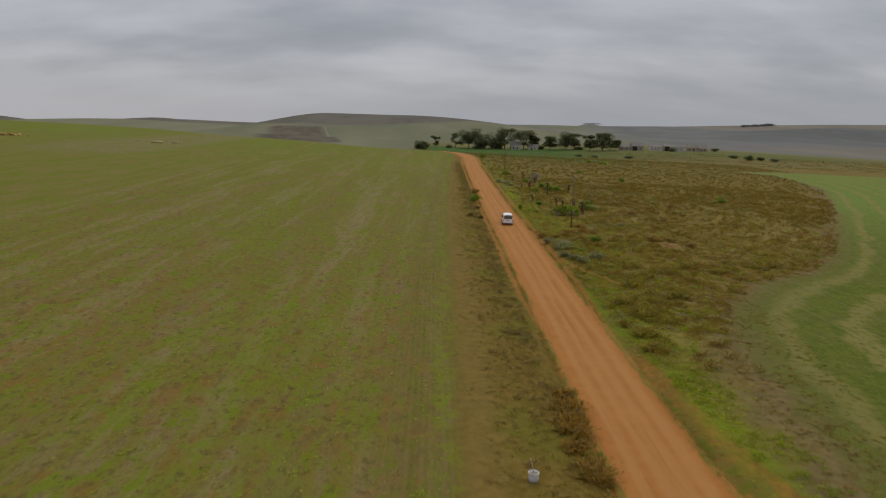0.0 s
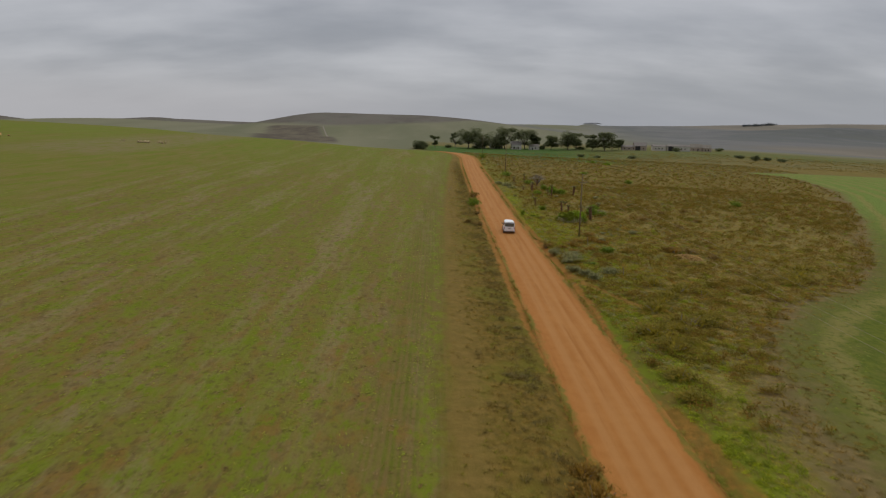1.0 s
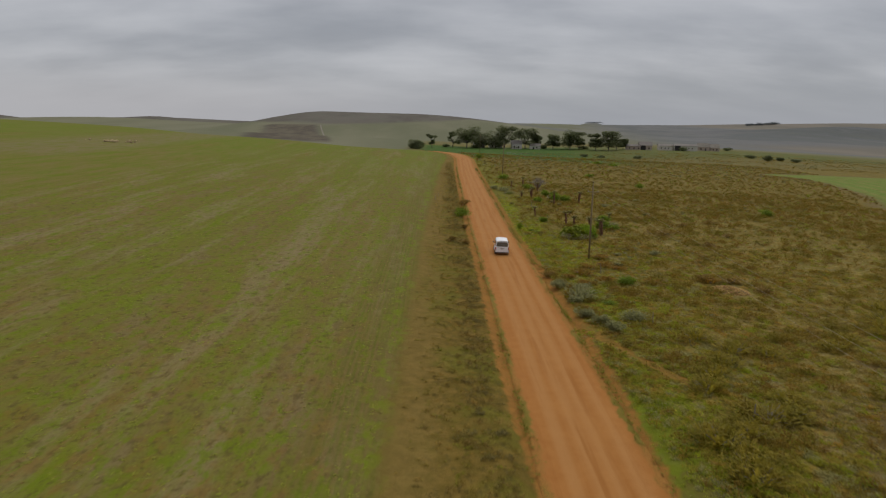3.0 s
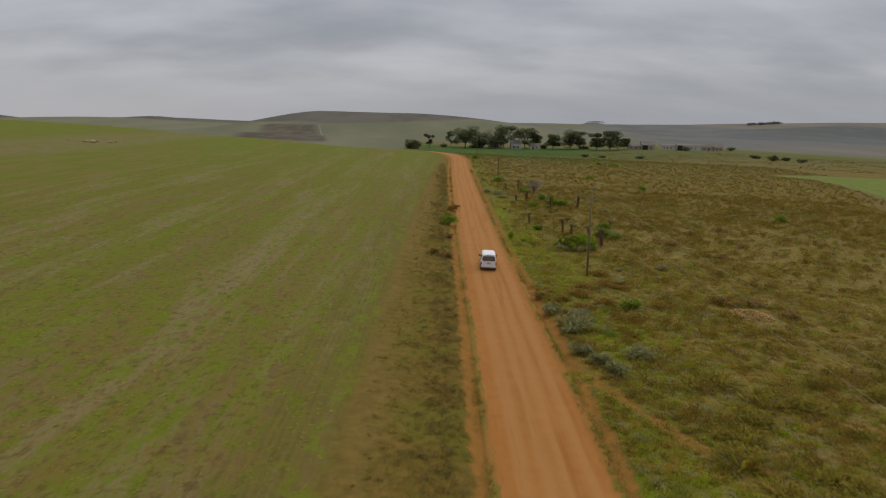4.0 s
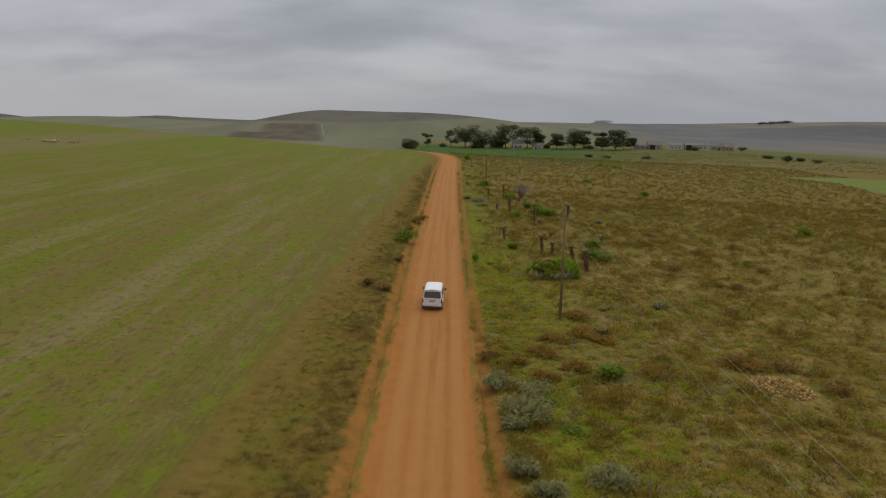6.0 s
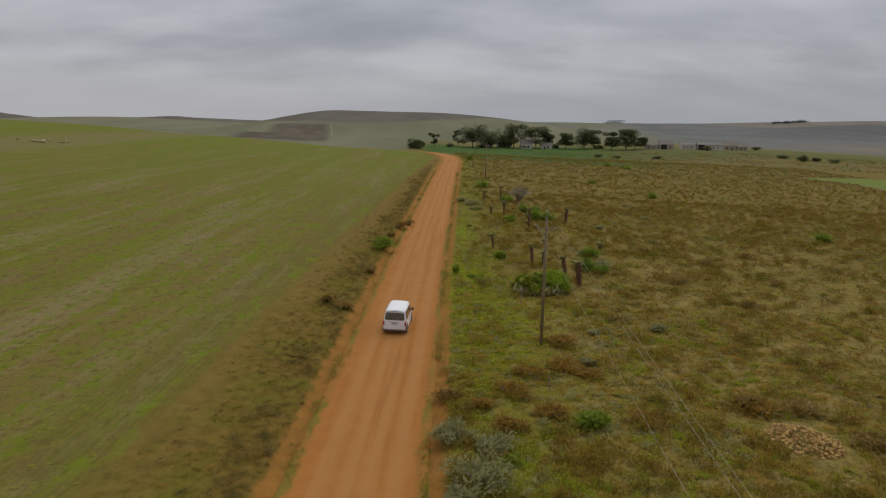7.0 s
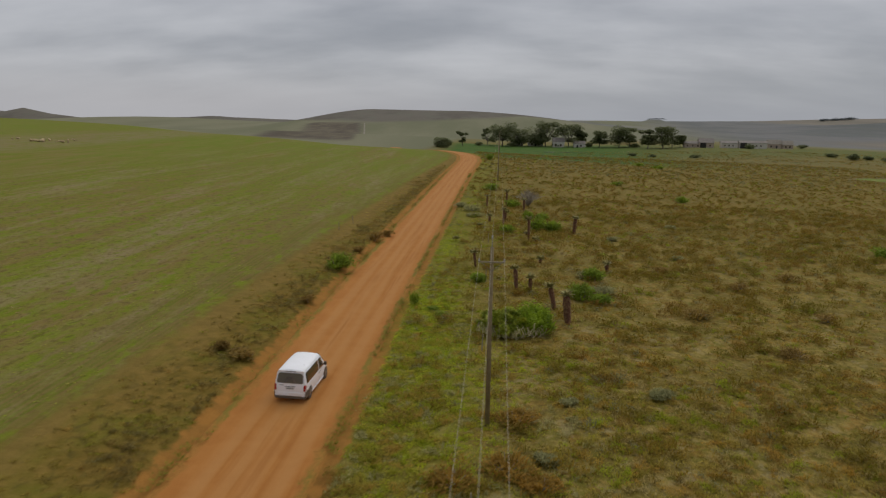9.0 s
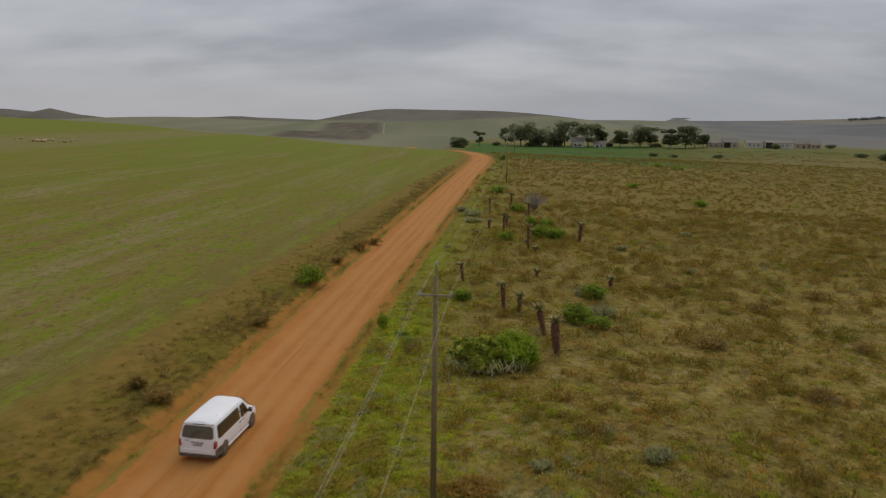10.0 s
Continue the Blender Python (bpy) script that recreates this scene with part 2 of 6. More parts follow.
def ground_shader():
    m, t, p = shader("open_land")
    pos = node(t, "ShaderNodeNewGeometry").outputs["Position"]
    sep = node(t, "ShaderNodeSeparateXYZ")
    wire(t, pos, sep.inputs[0])

    def field(name):
        n = node(t, "ShaderNodeAttribute")
        n.attribute_name = name
        return n.outputs["Fac"]

    road, field_d, edge, heath, lush, plough = (field(n) for n in ("road_side", "field_side", "edge_side", "heath", "lush", "fallow"))
    fine = speckle(t, pos, 5.0, 5.0, 0.7)
    mid = speckle(t, pos, 0.9, 5.0, 0.65)
    broad = speckle(t, pos, 0.12, 4.0, 0.55)
    vast = speckle(t, pos, 0.012, 5.0, 0.55)
    wob = math_node(t, "MULTIPLY", math_node(t, "SUBTRACT", mid, 0.5), 3.2)
    wob_b = math_node(t, "ADD", wob, math_node(t, "MULTIPLY", math_node(t, "SUBTRACT", broad, 0.5), 9.0))
    wob_s = math_node(t, "MULTIPLY", math_node(t, "SUBTRACT", mid, 0.5), 1.4)

    # grazed stubble field: straw left in long lanes, green regrowth between them
    long_a = speckle(t, pos, 0.075, 4.0, 0.55, (1.0, 0.16, 1.0))
    long_b = speckle(t, pos, 0.30, 5.0, 0.66, (1.0, 0.18, 1.0))
    clump = speckle(t, pos, 0.42, 5.0, 0.7, (1.0, 0.30, 1.0))
    mottle = speckle(t, pos, 1.7, 5.0, 0.7, (1.0, 0.6, 1.0))
    mould = speckle(t, pos, 0.55, 5.0, 0.72, (1.0, 0.5, 1.0))
    rows = speckle(t, pos, 1.0, 2.0, 0.5, (3.0, 0.04, 1.0))
    tuft = speckle(t, pos, 0.95, 4.0, 0.65, (1.0, 0.45, 1.0))
    sway = math_node(t, "ADD", sep.outputs[0], math_node(t, "MULTIPLY", math_node(t, "SUBTRACT", long_a, 0.5), 9.0))
    sway = math_node(t, "ADD", sway, math_node(t, "MULTIPLY", math_node(t, "SUBTRACT", mould, 0.5), 3.0))
    g = blend(t, ramp(t, tuft, 0.34, 0.64), (0.222, 0.160, 0.052), (0.176, 0.162, 0.030))
    g = blend(t, math_node(t, "MULTIPLY", ramp(t, long_a, 0.42, 0.60), 0.6), g, (0.165, 0.176, 0.022))
    g = blend(t, math_node(t, "MULTIPLY", ramp(t, long_b, 0.46, 0.36), 0.55), g, (0.236, 0.172, 0.088))
    g = blend(t, math_node(t, "MULTIPLY", ramp(t, long_b, 0.52, 0.64), 0.60), g, (0.168, 0.190, 0.020))
    lane_wave = math_node(t, "SINE", math_node(t, "MULTIPLY", math_node(t, "ADD", sway, 37.5), 0.349))
    streak = speckle(t, pos, 0.26, 5.0, 0.68, (1.2, 0.085, 1.0))
    straw = math_node(t, "ADD", streak, math_node(t, "MULTIPLY", lane_wave, 0.055))
    g = blend(t, math_node(t, "MULTIPLY", math_node(t, "MULTIPLY", ramp(t, straw, 0.46, 0.64), ramp(t, mould, 0.24, 0.56)), 0.54), g, (0.290, 0.232, 0.124))
    g = blend(t, math_node(t, "MULTIPLY", math_node(t, "MULTIPLY", ramp(t, straw, 0.46, 0.36), ramp(t, clump, 0.34, 0.58)), 0.50), g, (0.205, 0.140, 0.066))
    rusty = math_node(t, "MULTIPLY", ramp(t, mould, 0.46, 0.64), ramp(t, sep.outputs[1], 150, 50))
    g = blend(t, math_node(t, "MULTIPLY", rusty, 0.65), g, (0.222, 0.120, 0.030))
    g = blend(t, math_node(t, "MULTIPLY", ramp(t, clump, 0.51, 0.64), 0.65), g, (0.165, 0.205, 0.015))
    g = blend(t, math_node(t, "MULTIPLY", ramp(t, tuft, 0.53, 0.63), 0.68), g, (0.150, 0.196, 0.011))
    g = blend(t, math_node(t, "MULTIPLY", ramp(t, tuft, 0.44, 0.34), 0.50), g, (0.132, 0.094, 0.034))
    g = blend(t, math_node(t, "MULTIPLY", ramp(t, mottle, 0.47, 0.36), 0.66), g, (0.112, 0.082, 0.026))
    g = blend(t, math_node(t, "MULTIPLY", ramp(t, fine, 0.54, 0.70), 0.40), g, (0.191, 0.222, 0.020))
    g = blend(t, math_node(t, "MULTIPLY", ramp(t, fine, 0.46, 0.34), 0.55), g, (0.098, 0.074, 0.022))
    # greener high ground behind the last lane
    upland = math_node(t, "MULTIPLY", ramp(t, sway, -62, -82), 0.75)
    g = blend(t, upland, g, blend(t, ramp(t, long_b, 0.38, 0.62), (0.205, 0.170, 0.048), (0.150, 0.176, 0.018)))
    # drilled rows beside the verge
    drill = math_node(t, "MULTIPLY", ramp(t, math_node(t, "ADD", field_d, wob), -6.5, -3.5), ramp(t, mould, 0.68, 0.44))
    furrow = math_node(t, "ADD", math_node(t, "MULTIPLY", math_node(t, "SINE", math_node(t, "MULTIPLY", math_node(t, "ADD", sep.outputs[0], math_node(t, "MULTIPLY", mid, 0.3)), 13.5)), 0.13), rows)
    g = blend(t, math_node(t, "MULTIPLY", drill, 0.65), g, blend(t, ramp(t, furrow, 0.30, 0.72), (0.192, 0.132, 0.046), (0.128, 0.124, 0.022)))
    lip = math_node(t, "MULTIPLY", ramp(t, math_node(t, "ADD", field_d, wob), -2.2, -0.9), ramp(t, mould, 0.46, 0.60))
    g = blend(t, math_node(t, "MULTIPLY", lip, 0.65), g, (0.165, 0.215, 0.013))
    far_green = math_node(t, "MULTIPLY", ramp(t, sep.outputs[1], 190, 420), ramp(t, long_a, 0.30, 0.55))
    g = blend(t, math_node(t, "MULTIPLY", far_green, 0.45), g, (0.150, 0.205, 0.022))
    band = math_node(t, "MULTIPLY", ramp(t, sep.outputs[1], 250, 280), math_node(t, "MULTIPLY", ramp(t, sway, -104, -116), ramp(t, sway, -168, -140)))
    g = blend(t, math_node(t, "MULTIPLY", math_node(t, "MULTIPLY", band, ramp(t, clump, 0.34, 0.56)), 0.6), g, (0.235, 0.180, 0.100))

    # verge: straw strip along the field, olive grass, darker by the road
    v = blend(t, ramp(t, mid, 0.36, 0.62), (0.216, 0.140, 0.031), (0.150, 0.105, 0.020))
    v = blend(t, math_node(t, "MULTIPLY", ramp(t, broad, 0.46, 0.60), 0.65), v, (0.150, 0.146, 0.018))
    v = blend(t, math_node(t, "MULTIPLY", ramp(t, tuft, 0.52, 0.66), 0.5), v, (0.215, 0.140, 0.034))
    v = blend(t, math_node(t, "MULTIPLY", ramp(t, mottle, 0.48, 0.36), 0.70), v, (0.090, 0.072, 0.018))
    v = blend(t, math_node(t, "MULTIPLY", ramp(t, fine, 0.54, 0.68), 0.45), v, (0.235, 0.180, 0.052))
    on_edge = math_node(t, "ADD", field_d, wob)
    strip = math_node(t, "MULTIPLY", ramp(t, on_edge, -0.3, 0.7), ramp(t, on_edge, 4.4, 1.8))
    v = blend(t, math_node(t, "MULTIPLY", math_node(t, "MULTIPLY", strip, ramp(t, long_b, 0.28, 0.52)), 0.85), v, blend(t, ramp(t, mid, 0.36, 0.64), (0.238, 0.160, 0.044), (0.190, 0.130, 0.034)))
    left = blend(t, ramp(t, on_edge, 0.9, -0.9), v, g)

    # heath between the road and the far field
    tuft_shade = speckle(t, pos, 2.2, 5.0, 0.75)
    hue_a, hue_b, hue_c = speckle(t, pos, 0.55, 5.0, 0.68, None, 31), speckle(t, pos, 0.70, 5.0, 0.68, None, 77), speckle(t, pos, 0.85, 5.0, 0.70, None, 140)
    h = blend(t, ramp(t, mid, 0.36, 0.60), (0.185, 0.146, 0.028), (0.312, 0.234, 0.066))
    h = blend(t, math_node(t, "MULTIPLY", ramp(t, hue_a, 0.50, 0.62), 0.75), h, (0.268, 0.150, 0.030))
    h = blend(t, math_node(t, "MULTIPLY", ramp(t, hue_b, 0.50, 0.62), 0.70), h, (0.138, 0.140, 0.016))
    h = blend(t, math_node(t, "MULTIPLY", ramp(t, hue_c, 0.52, 0.64), 0.75), h, (0.290, 0.235, 0.118))
    h = blend(t, math_node(t, "MULTIPLY", ramp(t, broad, 0.46, 0.62), 0.45), h, (0.150, 0.112, 0.024))
    # mottle of pale tufts; the shade between them is put in as darker colour
    h = blend(t, math_node(t, "MULTIPLY", ramp(t, tuft_shade, 0.50, 0.62), 0.75), h, (0.104, 0.080, 0.018))
    h = blend(t, math_node(t, "MULTIPLY", ramp(t, tuft_shade, 0.46, 0.34), 0.60), h, (0.335, 0.252, 0.092))
    grit = speckle(t, pos, 9.0, 4.0, 0.75)
    h = blend(t, math_node(t, "MULTIPLY", ramp(t, grit, 0.52, 0.66), 0.55), h, (0.112, 0.092, 0.023))
    h = blend(t, math_node(t, "MULTIPLY", ramp(t, grit, 0.46, 0.32), 0.50), h, (0.315, 0.250, 0.110))
    dense = math_node(t, "MULTIPLY", ramp(t, math_node(t, "ADD", sep.outputs[1], math_node(t, "MULTIPLY", broad, 60)), 190, 270), 0.40)
    h = blend(t, dense, h, blend(t, ramp(t, math_node(t, "ADD", math_node(t, "MULTIPLY", broad, 0.6), math_node(t, "MULTIPLY", mid, 0.4)), 0.40, 0.60), (0.180, 0.116, 0.026), (0.142, 0.116, 0.024)))
    by_road = ramp(t, math_node(t, "ADD", road, wob_b), 16.0, 5.0)
    h = blend(t, math_node(t, "MULTIPLY", math_node(t, "MULTIPLY", by_road, ramp(t, tuft, 0.30, 0.54)), 0.70), h, (0.176, 0.182, 0.018))
    h = blend(t, math_node(t, "MULTIPLY", ramp(t, sep.outputs[1], 400, 520), ramp(t, vast, 0.25, 0.6)), h, blend(t, ramp(t, broad, 0.40, 0.60), (0.185, 0.140, 0.046), (0.165, 0.160, 0.060)))
    bare = math_node(t, "MULTIPLY", ramp(t, math_node(t, "ADD", edge, wob_b), -5.5, -2.0), 0.85)
    h = blend(t, bare, h, blend(t, ramp(t, mid, 0.35, 0.6), (0.225, 0.162, 0.072), (0.150, 0.112, 0.048)))
    near_road = math_node(t, "MULTIPLY", ramp(t, math_node(t, "ADD", road, wob), 9.5, 6.5), ramp(t, sep.outputs[1], 125, 95))
    h = blend(t, math_node(t, "MULTIPLY", near_road, 0.8), h, blend(t, ramp(t, mould, 0.42, 0.58), (0.150, 0.128, 0.026), (0.165, 0.205, 0.014)))

    # mown green field with pale swathes that follow its edge
    c = blend(t, ramp(t, tuft, 0.34, 0.66), (0.092, 0.122, 0.016), (0.142, 0.160, 0.022))
    c = blend(t, math_node(t, "MULTIPLY", ramp(t, broad, 0.46, 0.66), 0.55), c, (0.165, 0.150, 0.042))
    c = blend(t, math_node(t, "MULTIPLY", ramp(t, sep.outputs[1], 110, 240), 0.8), c, (0.182, 0.262, 0.055))
    bend = math_node(t, "ADD", edge, math_node(t, "MULTIPLY", math_node(t, "SUBTRACT", broad, 0.5), 7.0))
    bend = math_node(t, "ADD", bend, math_node(t, "MULTIPLY", math_node(t, "SUBTRACT", mid, 0.5), 1.1))
    wave = math_node(t, "SINE", math_node(t, "SUBTRACT", math_node(t, "MULTIPLY", bend, 0.785), 2.36))
    swath = math_node(t, "MULTIPLY", ramp(t, wave, 0.10, 0.98), ramp(t, edge, 2.5, 5.0))
    swath = math_node(t, "MULTIPLY", swath, ramp(t, math_node(t, "ADD", mould, math_node(t, "MULTIPLY", ramp(t, sep.outputs[1], 100, 200), 0.25)), 0.18, 0.48))
    c = blend(t, math_node(t, "MULTIPLY", swath, 0.72), c, (0.270, 0.226, 0.072))
    c = blend(t, math_node(t, "MULTIPLY", ramp(t, mottle, 0.50, 0.62), 0.75), c, (0.074, 0.106, 0.012))
    c = blend(t, math_node(t, "MULTIPLY", ramp(t, fine, 0.52, 0.64), 0.6), c, (0.195, 0.190, 0.042))
    c = blend(t, math_node(t, "MULTIPLY", math_node(t, "MULTIPLY", ramp(t, math_node(t, "ADD", edge, wob_b), 9.0, 1.0), ramp(t, sep.outputs[1], 130, 80)), 0.4), c, blend(t, ramp(t, tuft, 0.36, 0.62), (0.190, 0.150, 0.062), (0.120, 0.130, 0.024)))
    right = blend(t, ramp(t, math_node(t, "ADD", edge, wob_b), -2.0, 4.0), h, c)

    ground = blend(t, ramp(t, math_node(t, "ADD", road, wob_s), -0.5, 0.5), left, right)
    # washed-out soil beside the road
    soil = blend(t, ramp(t, mid, 0.3, 0.7), (0.365, 0.172, 0.040), (0.275, 0.138, 0.034))
    weeds = blend(t, ramp(t, mould, 0.42, 0.58), (0.205, 0.136, 0.032), (0.120, 0.134, 0.014))
    ground = blend(t, math_node(t, "MULTIPLY", field("apron"), 0.85), ground, blend(t, ramp(t, math_node(t, "ADD", tuft, math_node(t, "MULTIPLY", mottle, 0.3)), 0.46, 0.64), soil, weeds))
    off = math_node(t, "ADD", math_node(t, "ABSOLUTE", road), math_node(t, "MULTIPLY", ramp(t, sep.outputs[1], 100, 66), 0.9))
    ground = blend(t, ramp(t, math_node(t, "ADD", off, wob_s), 5.0, 4.5), ground, soil)
    ground = blend(t, math_node(t, "MULTIPLY", math_node(t, "MULTIPLY", ramp(t, math_node(t, "ADD", field("wash"), wob_s), 1.1, 0.5), ramp(t, mould, 0.34, 0.54)), 0.80), ground, blend(t, ramp(t, mottle, 0.38, 0.60), (0.220, 0.110, 0.026), soil))
    ground = blend(t, math_node(t, "MULTIPLY", field("fresh"), ramp(t, mid, 0.28, 0.55)), ground, (0.176, 0.226, 0.014))
    ground = blend(t, math_node(t, "MULTIPLY", plough, ramp(t, mid, 0.3, 0.6)), ground, (0.300, 0.240, 0.150))

    # distance: grass hills, heath, burnt slopes, damp meadow; aerial haze mixed into far hues
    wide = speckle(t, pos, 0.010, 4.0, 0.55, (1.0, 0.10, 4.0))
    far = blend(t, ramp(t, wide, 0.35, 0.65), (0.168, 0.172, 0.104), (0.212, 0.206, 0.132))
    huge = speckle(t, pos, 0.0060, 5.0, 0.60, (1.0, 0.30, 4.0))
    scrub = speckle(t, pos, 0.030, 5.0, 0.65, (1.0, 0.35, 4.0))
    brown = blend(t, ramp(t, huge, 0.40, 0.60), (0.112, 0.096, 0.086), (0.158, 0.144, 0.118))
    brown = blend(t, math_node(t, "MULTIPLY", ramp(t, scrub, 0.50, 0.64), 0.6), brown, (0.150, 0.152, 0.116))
    # blue-grey slopes on the right, distance haze put into the colour
    slate_haze = blend(t, ramp(t, huge, 0.42, 0.58), (0.122, 0.131, 0.146), (0.182, 0.180, 0.176))
    slate_haze = blend(t, math_node(t, "MULTIPLY", ramp(t, scrub, 0.48, 0.66), 0.5), slate_haze, (0.142, 0.150, 0.162))
    slate_haze = blend(t, math_node(t, "MULTIPLY", field("rosy"), 0.8), slate_haze, blend(t, ramp(t, huge, 0.42, 0.58), (0.262, 0.215, 0.178), (0.195, 0.172, 0.132)))
    slate_haze = blend(t, math_node(t, "MULTIPLY", field("gloomy"), math_node(t, "ADD", 0.35, math_node(t, "MULTIPLY", ramp(t, scrub, 0.35, 0.60), 0.45))), slate_haze, (0.108, 0.116, 0.122))
    brown = blend(t, ramp(t, sep.outputs[0], 200, 500), brown, slate_haze)
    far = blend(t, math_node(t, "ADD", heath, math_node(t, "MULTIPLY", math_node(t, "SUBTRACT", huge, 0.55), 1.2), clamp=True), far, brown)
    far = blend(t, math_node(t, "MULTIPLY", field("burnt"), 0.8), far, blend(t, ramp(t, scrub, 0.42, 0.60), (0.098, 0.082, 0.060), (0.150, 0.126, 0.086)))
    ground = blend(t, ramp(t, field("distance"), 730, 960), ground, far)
    ground = blend(t, math_node(t, "MULTIPLY", field("meadow"), ramp(t, math_node(t, "ADD", broad, math_node(t, "MULTIPLY", mid, 0.4)), 0.45, 0.75)), ground, (0.118, 0.140, 0.042))
    ground = blend(t, lush, ground, blend(t, ramp(t, broad, 0.35, 0.65), (0.058, 0.118, 0.024), (0.090, 0.140, 0.032)))
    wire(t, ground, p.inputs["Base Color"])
    p.inputs["Roughness"].default_value = 0.95
    p.inputs["Specular IOR Level"].default_value = 0.04
    relief(t, p, math_node(t, "ADD", mid, math_node(t, "MULTIPLY", fine, 0.5)), 0.8, 0.16)
    return m


# ---- ground ----
def field_edge(road_side, y):
    """Distance from the grazed field's edge, positive towards the road."""
    return road_side + np.interp(y, [0, 140, 220, 315, 345, 420], [13.1, 12.6, 11.2, 9.6, 9.0, 6.0])


# strips of washed-out soil that leave the road's edge
WASH = [smooth_line(line, 80) for line in (((18.9, 139.0), (19.5, 134.0), (19.7, 124.0), (19.9, 115.5), (20.3, 109.6), (21.3, 104.3), (22.4, 100.8), (24.1, 96.0), (26.0, 92.0)), ((19.2, 64.0), (20.0, 53.0), (20.4, 44.0), (21.6, 38.0), (22.0, 30.0)))]


def wash_gap(x, y):
    """Distance from the nearer strip of washed-out soil."""
    return np.minimum(*(np.abs(side_of(x, y, *line)) for line in WASH))


def build_ground():
    gx, gy = np.meshgrid(GX, GY)
    x, y = gx.ravel(), gy.ravel()
    z = land(x, y)
    n, k = len(GX), len(GY)
    i = (np.arange(k - 1)[:, None] * n + np.arange(n - 1)).ravel()
    rs = from_road(x, y)
    es = side_of(x, y, EX[::3], EY[::3])
    close = (y > 15) & (y < 420) & (np.abs(x) < 90)
    rough = 0.05 * np.sin(x * 2.1 + 3 * np.sin(y * 0.7)) * np.sin(y * 1.7 + 2 * np.sin(x * 0.9))
    z = z + np.where(close & (np.abs(rs) > 6), rough, 0)
    ob = sheet("ground", np.c_[x, y, z], np.c_[i, i + 1, i + n + 1, i + n], ground_shader(), smooth=True)
    base = np.interp(x, [-720, -420, -325, -208, -85, 11, 91, 300], [2600, 1650, 1511, 1488, 1560, 1637, 1759, 1850])
    hill = step(-10, 60, y - base) * (1 - step(350, 600, x))
    patch = step(640, 700, y) * (1 - step(1478, 1500, y - 0.12 * (x + 230))) * step(-8, 14, x + 178 + 0.2 * (y - 735)) * (1 - step(-6, 0, x + 77 + 0.176 * (y - 650)))
    leftd = bump2(x, y, -1080, 2750, 500, 450) * 1.6
    # heath mask; right slopes and far left range join it for the haze-greyed colour
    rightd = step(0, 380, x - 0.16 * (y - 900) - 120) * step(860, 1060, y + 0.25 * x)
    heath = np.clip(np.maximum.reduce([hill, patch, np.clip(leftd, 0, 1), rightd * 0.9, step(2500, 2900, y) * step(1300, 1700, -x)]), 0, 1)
    lush = step(395, 410, y + 0.06 * x) * (1 - step(700, 740, y - 0.05 * x)) * step(-9, -5, rs - 14) * step(-14, 2, x) * (1 - step(95, 160, x - 0.10 * (y - 600)))
    meadow = step(480, 560, y - 0.25 * x) * (1 - step(690, 760, y - 0.05 * x)) * step(20, 70, x) * (1 - step(330, 480, x)) * 0.9
    wash = wash_gap(x, y)
    wx = np.interp(y, WASH[0][1][::-1], WASH[0][0][::-1])
    apron = (rs > 3) * (1 - step(-0.8, 0.2, x - wx)) * step(90, 96, y) * (1 - step(130, 139, y)) + (rs > 2) * (1 - step(4.6, 6.0, rs)) * (1 - step(58, 74, y))
    rosy = np.clip(step(1250, 1500, x) * step(2900, 3300, y) + step(520, 680, x) * (1 - step(1350, 1600, y)), 0, 1)
    for name, values in (("road_side", rs), ("field_side", field_edge(rs, y)), ("edge_side", es), ("heath", heath), ("lush", lush), ("meadow", meadow), ("fallow", bump2(x, y, 104, 572, 16, 34) * 0.8), ("burnt", patch), ("wash", wash), ("apron", apron), ("rosy", rosy), ("gloomy", step(760, 1150, x) * step(1750, 2000, y) * (1 - step(2500, 2800, y))), ("fresh", np.clip(1.25 * bump2(x, y, 22.3, 166.0, 2.2, 11.0) + 0.6 * bump2(x, y, 24.0, 152.0, 2.6, 9.0) + 0.7 * bump2(x, y, 24.6, 117.0, 2.0, 7.0) + 0.6 * bump2(x, y, 22.0, 200.0, 1.3, 10.0) + 0.6 * bump2(x, y, 20.6, 48.0, 0.9, 9.0), 0, 0.85)), ("distance", np.hypot(x, y) + 500 * step(12, 50, y - crest(x)) * (1 - step(-40, 4, x)) - 220 * step(150, 300, -x) * (1 - step(40, 80, y - crest(x))))):
        ob.data.attributes.new(name, "FLOAT", "POINT").data.foreach_set("value", values.astype(np.float32))
    return tagged(ob, "rolling farmland of grazed stubble, brown heath and green mown fields", "ground", kind="structure")


ground = build_ground()


